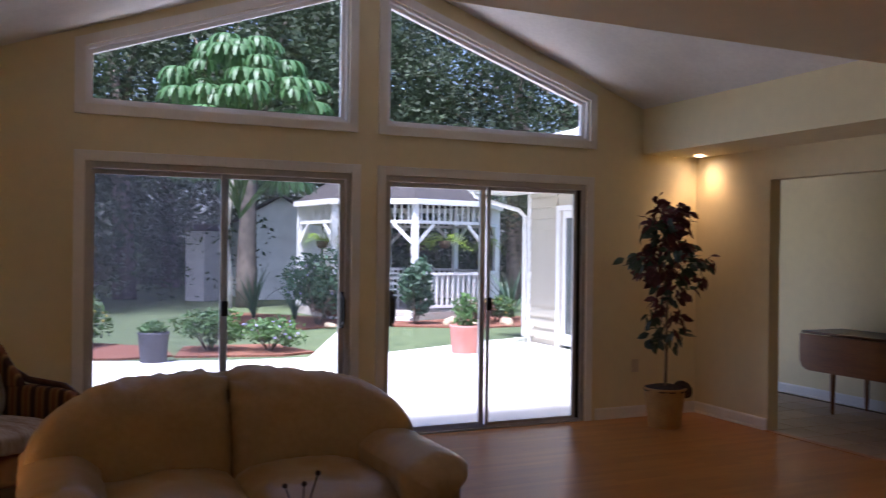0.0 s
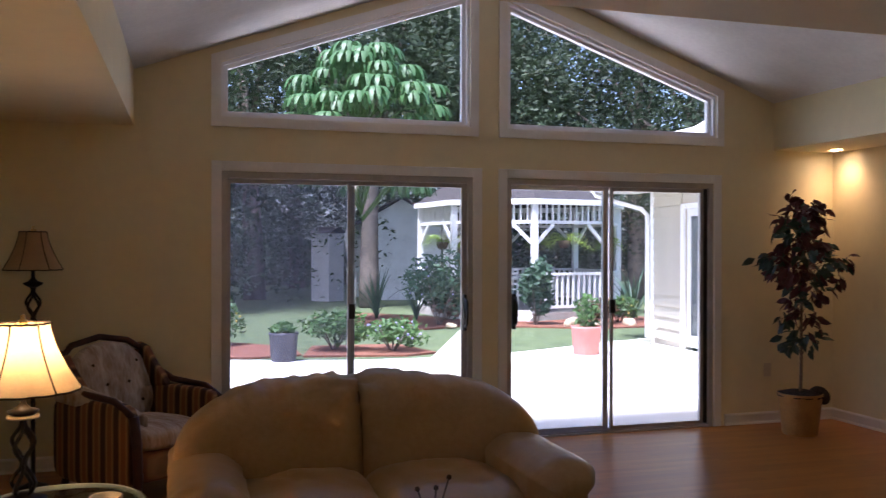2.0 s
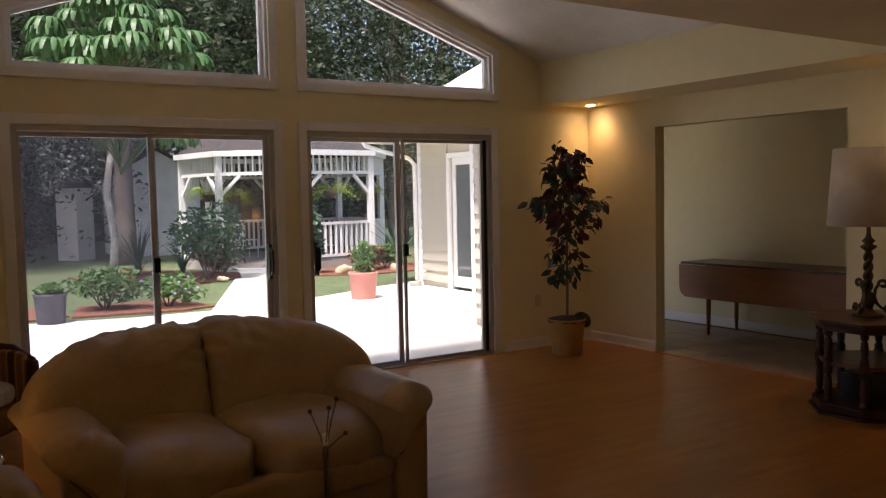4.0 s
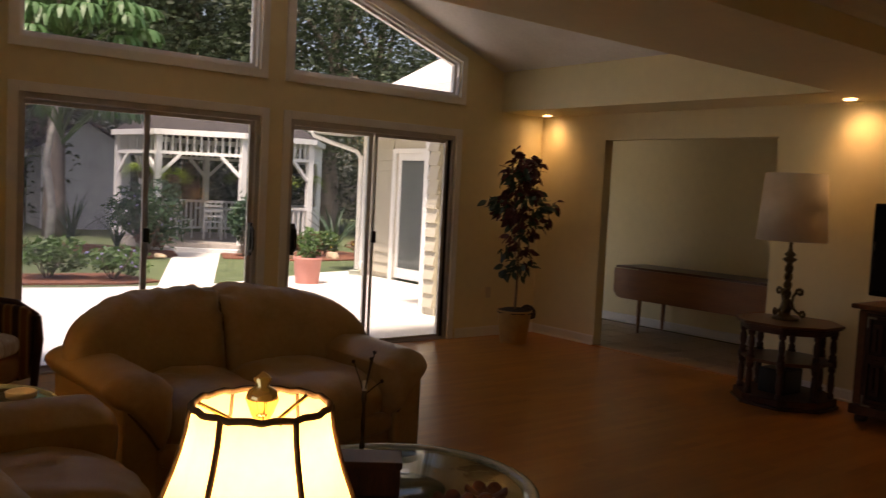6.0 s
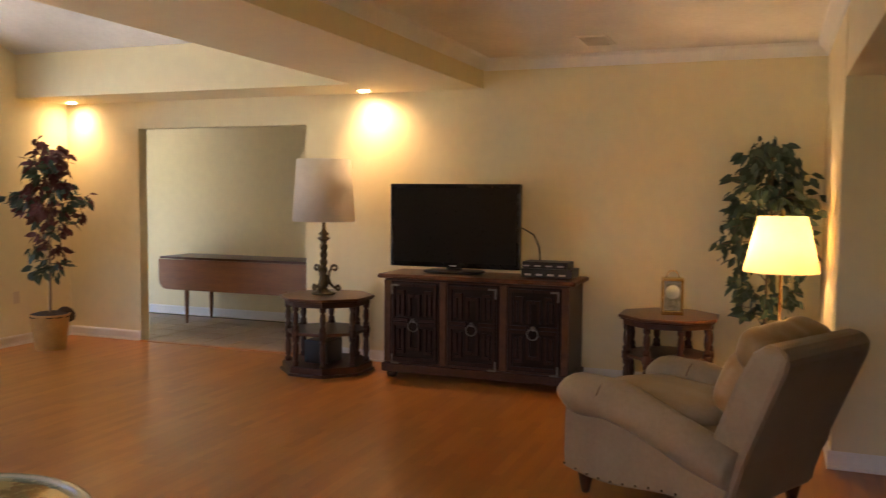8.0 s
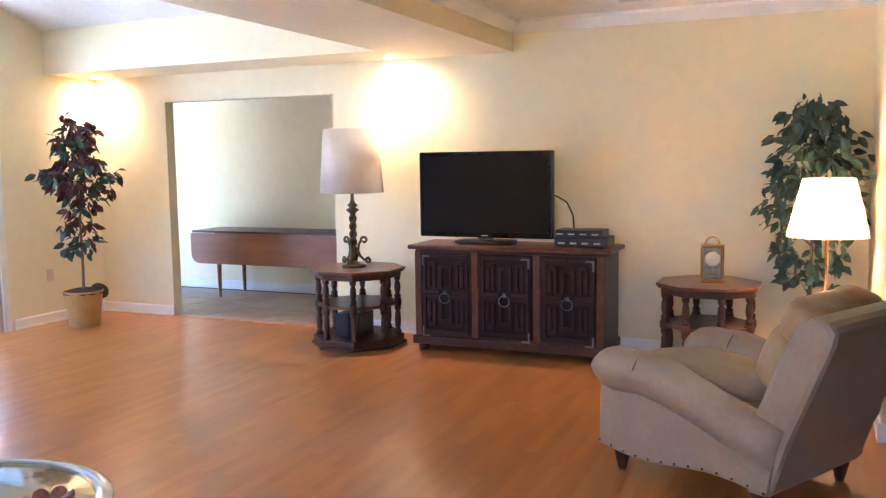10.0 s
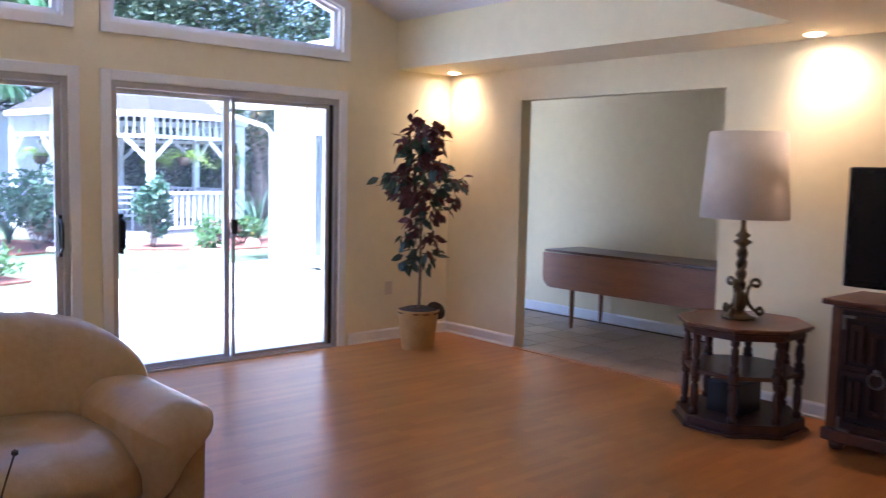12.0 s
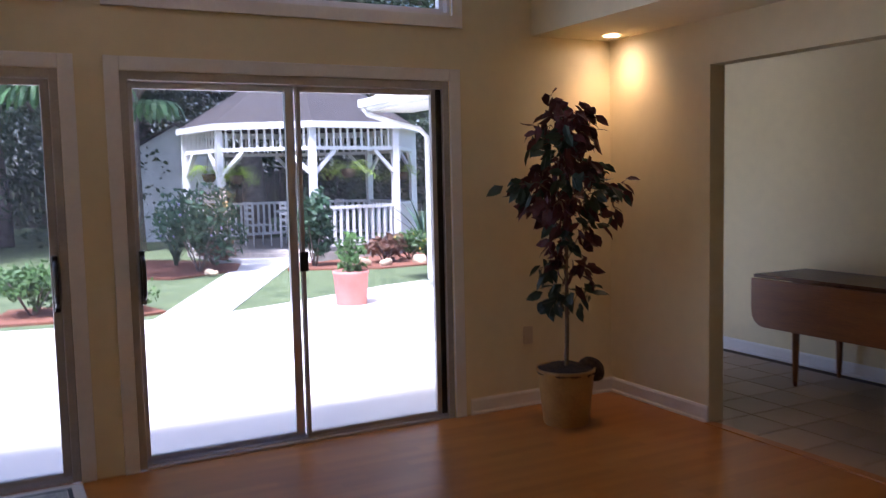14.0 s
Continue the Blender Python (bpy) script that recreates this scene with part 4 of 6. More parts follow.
part("shade", bm, M_SHADE, s, "pleated cream shade, glowing")
bm = B()
for a in (0, 120, 240):
    tube(bm, [(0, 0, 1.32), (0.142 * math.cos(radians(a)), 0.142 * math.sin(radians(a)), 1.36)], 0.003, 6)
part("spider", bm, M_CHROME, s)
bm = B()
lathe(bm, [(0.012, 0), (0.03, 0.04), (0.03, 0.065), (0.001, 0.095)], (0.035, 0, 1.12), 14)
part("bulb", bm, M_BULB, s)
bulb_light(pose(FL[0] + 0.06, FL[1] + 0.06, 1.2), 1.6)


def iron_lamp(m, lit, tall=0.0, k_=1.0, top=0.69, deep=0.27):
    """Black scrolled-iron lamp with a flared panelled shade; tall lifts it on a floor pole."""
    kind = "floor_lamp" if tall else "iron_table_lamp"
    s = thing(kind, m, "black scrolled iron table lamp with flared panelled shade, lit" if lit else "black scrolled iron floor lamp with beige panelled shade, off", "floor lamp" if tall else "table lamp", "" if tall else "pair of iron lamps")
    z = tall
    bm = B()
    lathe(bm, [(0.085, 0), (0.09, 0.012), (0.05, 0.025), (0.025, 0.04)], (0, 0, 0), 20)
    part("foot", bm, M_IRON, s)
    if tall:
        bm = B()
        lathe(bm, [(0.014, 0.03), (0.014, tall)], seg=10)
        part("pole", bm, M_IRON, s)
    for k in range(4):
        bm = B()
        a = radians(90 * k + 45)
        tube(bm, [((0.028 + 0.022 * math.sin(i * 0.62)) * math.cos(a + 0.15 * i), (0.028 + 0.022 * math.sin(i * 0.62)) * math.sin(a + 0.15 * i), z + 0.03 + i * 0.0165) for i in range(20)], 0.0085, 6)
        part("scroll_bar", bm, M_IRON, s)
    bm = B()
    lathe(bm, [(0.02, 0.0), (0.055, 0.02), (0.06, 0.03), (0.03, 0.04), (0.012, 0.06), (0.012, 0.21)], (0, 0, z + 0.34), 16)
    part("neck", bm, M_IRON, s)
    if not tall:
        bm = B()
        lathe(bm, [(0.03, 0.335), (0.062, 0.34), (0.062, 0.35), (0.03, 0.355)], seg=20)
        part("drip_pan", bm, material("white_pan", (0.7, 0.66, 0.58), 0.4), s, "pale drip pan")
    r0, r1, z0, z1 = 0.194 * k_, 0.088 * k_, z + top - deep * k_, z + top
    bm = B()
    rings = []
    for j in range(10):
        t = j / 9
        r = r0 + (r1 - r0) * (1 - (1 - t) ** 1.5)
        rings.append([bm.verts.new((r * math.cos(2 * math.pi * i / 48), r * math.sin(2 * math.pi * i / 48), z0 + (z1 - z0) * t)) for i in range(48)])
    for a, b in zip(rings, rings[1:]):
        for i in range(48):
            j = (i + 1) % 48
            bm.faces.new((a[i], a[j], b[j], b[i])).smooth = True
    part("shade", bm, M_SHADE if lit else M_SHADE_OFF, s, "flared cream shade, glowing" if lit else "")
    for k in range(6):
        bm = B()
        a = radians(60 * k + 12)
        tube(bm, [((r0 + (r1 - r0) * (1 - (1 - j / 9) ** 1.5) + 0.002) * math.cos(a), (r0 + (r1 - r0) * (1 - (1 - j / 9) ** 1.5) + 0.002) * math.sin(a), z0 + (z1 - z0) * j / 9) for j in range(10)], 0.0036, 6)
        part("rib_braid", bm, M_BRAID, s, "dark braid rib")
    for r, zz in ((r0, z0), (r1, z1)):
        bm = B()
        tube(bm, [(r * math.cos(2 * math.pi * i / 40), r * math.sin(2 * math.pi * i / 40), zz + 0.0015 * math.sin(i * 2.2)) for i in range(41)], 0.004, 8)
        part("rim_braid", bm, M_BRAID, s, "dark braid rim")
    bm = B()
    for a in (0, 120, 240):
        tube(bm, [(0, 0, z1 - 0.034), (r1 * math.cos(radians(a)), r1 * math.sin(radians(a)), z1 - 0.002)], 0.0025, 6)
    part("spider", bm, M_CHROME, s)
    bm = B()
    lathe(bm, [(0.012, -0.014), (0.016, -0.006), (0.007, 0.002), (0.013, 0.012), (0.019, 0.028), (0.016, 0.038), (0.007, 0.044), (0.011, 0.052), (0.001, 0.060)], (0, 0, z1 - 0.022), 14)
    part("finial", bm, M_CHROME, s, "turned brass finial")
    if lit:
        bm = B()
        lathe(bm, [(0.014, 0), (0.028, 0.035), (0.03, 0.055), (0.02, 0.08), (0.001, 0.092)], (0, 0, z + 0.549), 14)
        part("bulb", bm, M_BULB, s)
    return s


def glass_table(m, r, h, label, group=""):
    s = thing("round_glass_table", m, label, "glass table", group)
    bm = B()
    lathe(bm, [(r - 0.02, h - 0.012), (r - 0.004, h - 0.010), (r, h - 0.006), (r - 0.02, h)], seg=64)
    g = part("glass_top", bm, M_GLASSTOP, s)
    bm = B()
    w = 0.055 if r > 0.4 else 0.024
    lathe(bm, [(r - w, h - 0.016), (r - w + 0.006, h + 0.001), (r - 0.012, h + 0.003), (r + 0.004, h - 0.004), (r + 0.006, h - 0.014), (r - 0.01, h - 0.024), (r - w, h - 0.016)], seg=64, cap=False)
    part("rim", bm, material("green_grey_glass_rim", (0.42, 0.46, 0.43), 0.12, vary=0.1, scale=6, coat=0.5), s, "thick bevelled glass rim")
    bm = B()
    lathe(bm, [(r * 0.50, 0), (r * 0.50, 0.03), (r * 0.2, 0.06), (r * 0.13, 0.12), (r * 0.17, h * 0.5), (r * 0.12, h * 0.7), (r * 0.3, h - 0.05), (r * 0.34, h - 0.0125)], seg=28)
    part("pedestal", bm, M_DKWOOD, s, "dark turned wooden pedestal")
    return s


TB, TC, TCOF = (-5.98, -2.60), (-6.265, -5.80), (-4.85, -4.17)
glass_table(pose(*TB, 0), 0.33, 0.49, "small round glass side table beside the sofa", "round glass tables")
glass_table(pose(*TC, 0), 0.26, 0.535, "small round glass side table under the lit lamp", "round glass tables")
glass_table(pose(*TCOF, 0), 0.52, 0.40, "round glass coffee table with a thick rounded rim", "round glass tables")
iron_lamp(pose(TB[0] - 0.14, TB[1] + 0.09, 0.4901), True, 0.0, 1.12, 0.72, 0.24)
iron_lamp(pose(*TC, 0.5351, 0, 0, 18), True, 0.0, 0.87, 0.706)
iron_lamp(pose(-6.42, -0.42, 0), False, 0.92, 0.88)
bulb_light(pose(TB[0] - 0.14, TB[1] + 0.09, 0.49 + 0.64), 2.4)
bulb_light(pose(TC[0], TC[1], 0.52 + 0.66), 3.6)
bm = B()
lathe(bm, [(0.05, 0), (0.062, 0.008), (0.066, 0.03), (0.06, 0.034), (0.055, 0.03), (0.05, 0.01)], seg=24)
dish = part("candle_dish", bm, material("ivory_wax", (0.75, 0.66, 0.50), 0.5, vary=0.04, scale=10))
dish.matrix_world = pose(-5.80, -2.63, 0.4905)
tagged(dish, "round ivory candle dish on the glass side table", "candle")

# ---- on the coffee table ----
bm = B()
box(bm, -0.115, 0.115, -0.07, 0.07, 0, 0.125, 0.005)
bx = thing("display_box", pose(-4.99, -4.17, 0.4045, 0, 0, -34), "dark square wooden box on the glass coffee table", "box")
part("body", bm, M_DKWOOD, bx)
bm = B()
box(bm, -0.121, 0.121, -0.076, 0.076, 0.1, 0.1253, 0.004)
part("lid", bm, M_DKWOOD, bx)
s = thing("candle_holder", pose(-4.77, -3.80, 0.4045), "tall thin metal candle holder with dried stems on the glass table", "candle holder")
bm = B()
box(bm, -0.045, 0.045, -0.03, 0.03, 0, 0.008, 0.003)
part("foot", bm, M_CHROME, s)
bm = B()
lathe(bm, [(0.009, 0.008), (0.012, 0.03), (0.007, 0.05), (0.009, 0.12), (0.007, 0.2), (0.012, 0.23), (0.008, 0.26)], seg=10)
part("stem", bm, M_BRONZE, s)
bm = B()
lathe(bm, [(0.010, 0.26), (0.010, 0.30), (0.002, 0.303)], seg=10)
part("candle", bm, bpy.data.materials["ivory_wax"], s, "short ivory candle stub")
for a, h, r in ((20, 0.17, 0.06), (150, 0.14, 0.05), (265, 0.16, 0.045), (330, 0.06, 0.07)):
    bm = B()
    c, d = math.cos(radians(a)), math.sin(radians(a))
    tube(bm, [(0, 0, 0.24), (r * 0.5 * c, r * 0.5 * d, 0.24 + h * 0.55), (r * c, r * d, 0.24 + h)], 0.0025, 5)
    bmesh.ops.create_icosphere(bm, subdivisions=1, radius=0.009, matrix=Matrix.Translation((r * c, r * d, 0.24 + h)))
    part("dried_stem", bm, M_BRAID, s, "thin dried stem with a dark bud")


def carved_flower(m, n):
    s = thing("carved_wooden_flower", m, "brown carved wooden flower dish on the glass coffee table", "ornament", "carved wooden flowers")
    mat = material("carved_red_brown_wood", (0.20, 0.07, 0.035), 0.45, vary=0.3, scale=12, second=(0.07, 0.022, 0.012)) if "carved_red_brown_wood" not in bpy.data.materials else bpy.data.materials["carved_red_brown_wood"]
    for k in range(n):
        bm = B()
        cushion(bm, 0.075, 0.06, 0.02, puff=2.4, n=6)
        for v in bm.verts:
            v.co.z += 9 * v.co.x * v.co.x
        bmesh.ops.transform(bm, matrix=pose(0, 0, 0.022, 0, 0, 360 * k / n) @ pose(0.05, 0, 0.0, 0, -28, 0), verts=bm.verts)
        part("petal", bm, mat, s)
    bm = B()
    cushion(bm, 0.05, 0.05, 0.03, (0, 0, 0.016), puff=2.5, n=5)
    part("centre", bm, mat, s)
    return s


carved_flower(pose(-4.86, -4.50, 0.405), 7)
carved_flower(pose(-4.70, -4.49, 0.405, 0, 0, 20), 7)


# ---- artificial ficus trees ----
M_LEAF_RED = material("burgundy_silk_leaf", (0.115, 0.022, 0.03), 0.55, vary=0.3, scale=9, second=(0.045, 0.016, 0.02))
M_LEAF_GRN = material("dark_green_silk_leaf", (0.045, 0.085, 0.055), 0.5, vary=0.3, scale=9, second=(0.02, 0.045, 0.035))
M_BARK = material("grey_brown_stem", (0.20, 0.14, 0.09), 0.8, vary=0.2, scale=20, bump=0.3)


def leaf(bm, at, along, size, rng):
    """One pointed, folded leaf of six faces."""
    d = Vector(along).normalized()
    side = d.cross(Vector((rng.uniform(-1, 1), rng.uniform(-1, 1), rng.uniform(-0.3, 1)))).normalized()
    up = side.cross(d)
    p = Vector(at)
    a, b, c, e = p, p + d * size * 0.35 - up * size * 0.04, p + d * size * 0.7 - up * size * 0.06, p + d * size - up * size * 0.16
    w1, w2 = size * 0.25, size * 0.19
    v = [bm.verts.new(q) for q in (a, b, c, e, b + side * w1 + up * size * 0.06, c + side * w2 + up * size * 0.04, b - side * w1 + up * size * 0.06, c - side * w2 + up * size * 0.04)]
    for f in ((0, 4, 1), (4, 5, 2, 1), (5, 3, 2), (0, 1, 6), (1, 2, 7, 6), (2, 3, 7)):
        bm.faces.new([v[i] for i in f])


def ficus(m, label, seed, height, tiers, red, pot):
    s = thing("ficus_tree", m, label, "potted tree", "artificial ficus trees")
    rng = random.Random(seed)
    lean = rng.uniform(0.02, 0.05)
    stem = [(lean * math.sin(t * 2.1) + 0.008 * math.sin(t * 9), 0.01 * math.sin(t * 6), 0.28 + (height - 0.34) * t) for t in [i / 14 for i in range(15)]]
    bm = B()
    tube(bm, stem, 0.012, 8, [0.014 - 0.008 * i / 14 for i in range(15)])
    part("trunk", bm, M_BARK, s)
    for k, (z, reach, n) in enumerate(tiers):
        for q in range(n):
            a = 2 * math.pi * (q / n) + k * 1.9 + rng.uniform(-0.4, 0.4)
            r = reach * rng.uniform(0.75, 1.1)
            start = Vector((lean * 0.7, 0, z - 0.10))
            tip = Vector((r * math.cos(a) + lean * 0.5, r * math.sin(a), z + rng.uniform(-0.05, 0.10)))
            mid = start.lerp(tip, 0.55) + Vector((0, 0, 0.07))
            bm = B()
            tube(bm, [start, mid, tip], 0.003, 5)
            twig = part("branch", bm, M_BARK, s)
            bm = B()
            for i in range(14):
                t = rng.uniform(0.35, 1.0)
                p = (start.lerp(mid, t * 2) if t < 0.5 else mid.lerp(tip, t * 2 - 1)) + Vector([rng.gauss(0, 0.035) for _ in range(3)])
                out = Vector((math.cos(a), math.sin(a), 0)) * rng.uniform(-0.1, 0.8) + Vector((rng.uniform(-0.6, 0.6), rng.uniform(-0.6, 0.6), rng.uniform(-1.1, 0.05)))
                leaf(bm, p, out, rng.uniform(0.08, 0.125), rng)
            tagged(part("leaf_spray", bm, M_LEAF_RED if rng.random() < red else M_LEAF_GRN, twig), kind="stuff")
    if pot:
        bm = B()
        lathe(bm, [(0.132, 0.0), (0.137, 0.008), (0.170, 0.315), (0.177, 0.32), (0.177, 0.335), (0.166, 0.335), (0.164, 0.305)], seg=40, cap=False)
        lathe(bm, [(0.001, 0.004), (0.132, 0.004)], seg=40, cap=False)
        wicker = material("golden_woven_basket", (0.64, 0.37, 0.10), 0.5, vary=0.15, scale=8, second=(0.47, 0.25, 0.06))
        nn, ll = wicker.node_tree.nodes, wicker.node_tree.links
        ck, bp, tc2 = nn.new("ShaderNodeTexBrick"), nn.new("ShaderNodeBump"), nn.new("ShaderNodeTexCoord")
        ck.inputs["Scale"].default_value = 45
        ll.new(tc2.outputs["Object"], ck.inputs["Vector"]), ll.new(ck.outputs["Fac"], bp.inputs["Height"]), ll.new(bp.outputs["Normal"], nn["Principled BSDF"].inputs["Normal"])
        bp.inputs["Strength"].default_value, bp.inputs["Distance"].default_value, bp.invert = 0.9, 0.02, True
        part("basket", bm, wicker, s, "golden woven wicker basket")
        bm = B()
        cushion(bm, 0.33, 0.33, 0.07, (0, 0, 0.315), puff=2.4, n=10, wrinkle=0.02)
        cushion(bm, 0.15, 0.17, 0.15, (0.165, -0.03, 0.31), puff=2.2, n=8, wrinkle=0.02)
        part("moss", bm, material("brown_moss", (0.07, 0.045, 0.025), 0.95, vary=0.4, scale=30, bump=1.0, bump_scale=80), s, "shaggy brown moss")
    return s


ficus(pose(-0.70, -0.44, 0), "artificial burgundy ficus tree in a golden woven basket", 3, 1.87,
      [(0.74, 0.17, 3), (0.92, 0.16, 3), (1.08, 0.15, 3), (1.20, 0.20, 4), (1.32, 0.29, 7), (1.42, 0.31, 7), (1.54, 0.20, 5), (1.66, 0.18, 6), (1.77, 0.17, 5), (1.84, 0.10, 3)], 0.6, True)
ficus(pose(-0.36, -6.72, 0), "artificial green ficus tree behind the recliner", 8, 1.86,
      [(0.62, 0.20, 3), (0.80, 0.24, 5), (0.98, 0.27, 5), (1.14, 0.30, 7), (1.28, 0.32, 8), (1.42, 0.30, 8), (1.55, 0.26, 7), (1.68, 0.18, 6), (1.80, 0.12, 5)], 0.0, True)

# ---- dining room ----
s = thing("drop_leaf_table", pose(1.36, -1.58, 0), "long red-brown drop-leaf table with tapered legs, leaf down", "table")
bm = B()
box(bm, -0.27, 0.27, -1.34, 1.34, 0.725, 0.75, 0.006)
part("tabletop", bm, M_WALNUT, s)
for k in (-1, 1):
    bm = B()
    o = [(-1.34, 0.722), (1.34, 0.722)] + [(1.34 - 0.11 * (1 - math.cos(a * math.pi / 8)), 0.49 - 0.11 * math.sin(a * math.pi / 8)) for a in range(5)][::1] + [(-1.23 - 0.11 * math.sin(a * math.pi / 8), 0.38 + 0.11 * (1 - math.cos(a * math.pi / 8))) for a in range(5)]
    prism(bm, o, k * 0.272, k * 0.292, "x")
    part("drop_leaf", bm, M_TABLEWOOD, s)
bm = B()
box(bm, -0.22, 0.22, -1.05, 1.05, 0.64, 0.724)
part("apron", bm, M_TABLEWOOD, s)
for x in (-0.235, 0.215):
    for y in (-1.0, 1.0):
        bm = B()
        lathe(bm, [(0.012, 0), (0.015, 0.02), (0.02, 0.12), (0.026, 0.42), (0.022, 0.44), (0.028, 0.46), (0.028, 0.70)], (x, y, 0), 14)
        part("leg", bm, M_TABLEWOOD, s)

# ---- small fittings ----
M_PLATE = material("ivory_plastic", (0.62, 0.52, 0.36), 0.4, vary=0.03, scale=10)
s = thing("wall_outlet", pose(-0.68, 0, 0.46), "ivory wall outlet plate low on the gable wall", "outlet")
bm = B()
box(bm, -0.036, 0.036, -0.006, 0.0, -0.058, 0.058, 0.002)
part("plate", bm, M_PLATE, s)
for z in (-0.024, 0.024):
    bm = B()
    box(bm, -0.016, 0.016, -0.009, -0.0062, z - 0.014, z + 0.014, 0.001)
    part("socket", bm, M_PLATE, s)
s = thing("ceiling_vent", pose(-0.62, -5.52, FLAT), "white slatted ceiling air vent", "vent")
bm = B()
for x0, x1, y0, y1 in ((-0.2, 0.2, -0.11, -0.085), (-0.2, 0.2, 0.085, 0.11), (-0.2, -0.175, -0.085, 0.085), (0.175, 0.2, -0.085, 0.085)):
    box(bm, x0, x1, y0, y1, -0.014, -0.001)
part("frame", bm, M_TRIM, s)
for i in range(9):
    bm = B()
    box(bm, -0.174, 0.174, -0.008, 0.008, -0.002, 0.002)
    bmesh.ops.transform(bm, matrix=pose(0, -0.072 + i * 0.018, -0.009, 35), verts=bm.verts)
    part("slat", bm, M_TRIM, s)
bm = B()
tube(bm, [(-3.21, -1.96, vault(-3.21)), (-3.21, -1.96, 2.9)], 0.0025, 6)
bmesh.ops.create_icosphere(bm, subdivisions=2, radius=0.016, matrix=Matrix.Translation((-3.21, -1.96, 2.885)))
tagged(part("pull_chain", bm, M_DARK), "thin pull chain with a dark ball hanging from the ridge", "pull chain")

s = thing("door_mat", pose(-3.90, -0.31, 0.0), "cream patterned door mat with pale border", "rug")
bm = B()
box(bm, -0.53, 0.53, -0.27, 0.27, 0.0, 0.009, 0.003)
part("border", bm, material("cream_woven_border", (0.60, 0.56, 0.46), 0.95, vary=0.1, scale=40, bump=0.4, bump_scale=300), s)
bm = B()
box(bm, -0.45, 0.45, -0.19, 0.19, 0.0095, 0.012)
part("field", bm, material("floral_woven_field", (0.62, 0.60, 0.52), 0.95, vary=0.4, scale=7, second=(0.10, 0.13, 0.10), bump=0.4, bump_scale=300), s, "grey-green floral field")

bm = B()
for x0, x1, y0, y1 in ((-0.475, 0.475, -0.215, -0.195), (-0.475, 0.475, 0.195, 0.215), (-0.475, -0.455, -0.195, 0.195), (0.455, 0.475, -0.195, 0.195)):
    box(bm, x0, x1, y0, y1, 0.0092, 0.0115)
part("border_stripe", bm, material("dark_woven_stripe", (0.09, 0.10, 0.09), 0.95, vary=0.2, scale=40), s, "dark woven border stripe")

# ---- yard ----
G = -0.10
M_GRASS = material("lawn_grass", (0.135, 0.17, 0.07), 0.9, vary=0.3, scale=2.6, second=(0.05, 0.08, 0.032), bump=1.0, bump_scale=90)
M_CONC = material("pale_concrete", (0.74, 0.71, 0.66), 0.85, vary=0.06, scale=1.5, bump=0.15, bump_scale=70)
M_MULCH = material("red_bark_mulch", (0.26, 0.10, 0.055), 0.95, vary=0.35, scale=12, second=(0.12, 0.045, 0.025), bump=1.0, bump_scale=60)
M_WHITE = material("white_exterior_paint", (0.80, 0.80, 0.79), 0.5, vary=0.04, scale=3)
M_SHINGLE = material("grey_roof_shingle", (0.055, 0.048, 0.048), 0.9, vary=0.25, scale=6, bump=0.5, bump_scale=40)
M_ROOF = material("pale_roof_shingle", (0.55, 0.53, 0.50), 0.9, vary=0.08, scale=5, bump=0.3, bump_scale=30)
M_SIDING = material("white_lap_siding_paint", (0.50, 0.46, 0.37), 0.55, vary=0.04, scale=2.5)
M_DEEP = material("deep_tree_green", (0.058, 0.092, 0.038), 0.65, vary=0.4, scale=0.8, second=(0.018, 0.034, 0.018), translucent=0.25)
M_SHRUB = material("shrub_green", (0.10, 0.20, 0.045), 0.6, vary=0.3, scale=2, second=(0.05, 0.11, 0.03), translucent=0.25)
M_BLUEGREEN = material("hydrangea_leaf_green", (0.065, 0.135, 0.065), 0.55, vary=0.3, scale=3, second=(0.03, 0.07, 0.04), translucent=0.2)
M_LIME = material("fern_lime_green", (0.36, 0.52, 0.07), 0.6, vary=0.2, scale=5, translucent=0.35)
M_UMBRELLA = material("glossy_umbrella_leaf", (0.065, 0.15, 0.048), 0.5, vary=0.25, scale=4, second=(0.045, 0.12, 0.035), translucent=0.2)
M_TRUNK = material("grey_bark", (0.22, 0.18, 0.15), 0.9, vary=0.3, scale=6, bump=0.8, bump_scale=25)
M_TRUNK_PALE = material("pale_lichen_bark", (0.52, 0.48, 0.43), 0.9, vary=0.3, scale=7, bump=0.6, bump_scale=25)

bm = B()
box(bm, -400, 400, 0.14, 700, G - 0.5, G)
box(bm, -400, 400, -400, -10.0, G - 0.5, G)
box(bm, -400, -8.6, -10.0, 0.14, G - 0.5, G)
box(bm, 1.85, 400, -10.0, 0.14, G - 0.5, G)
setting("ground", bm, M_GRASS, "shaded green lawn", "ground")
bm = B()
prism(bm, [(-12, 0.141), (1.95, 0.141), (1.95, 6.9), (1.3, 6.75), (0.3, 6.25), (-0.6, 5.85), (-1.25, 5.6), (-2.15, 5.55), (-3.2, 5.6), (-4.2, 5.85), (-5.6, 6.3), (-8, 6.9), (-12, 7.2)], G - 0.05, G + 0.02, "z")
setting("patio", bm, M_CONC, "bright pale concrete patio", "patio")
bm = B()
prism(bm, [(-2.14, 5.56), (-1.26, 5.61), (1.25, 10.95), (0.42, 11.45)], G - 0.05, G + 0.015, "z")
setting("path", bm, M_CONC, "concrete garden path to the gazebo", "path")
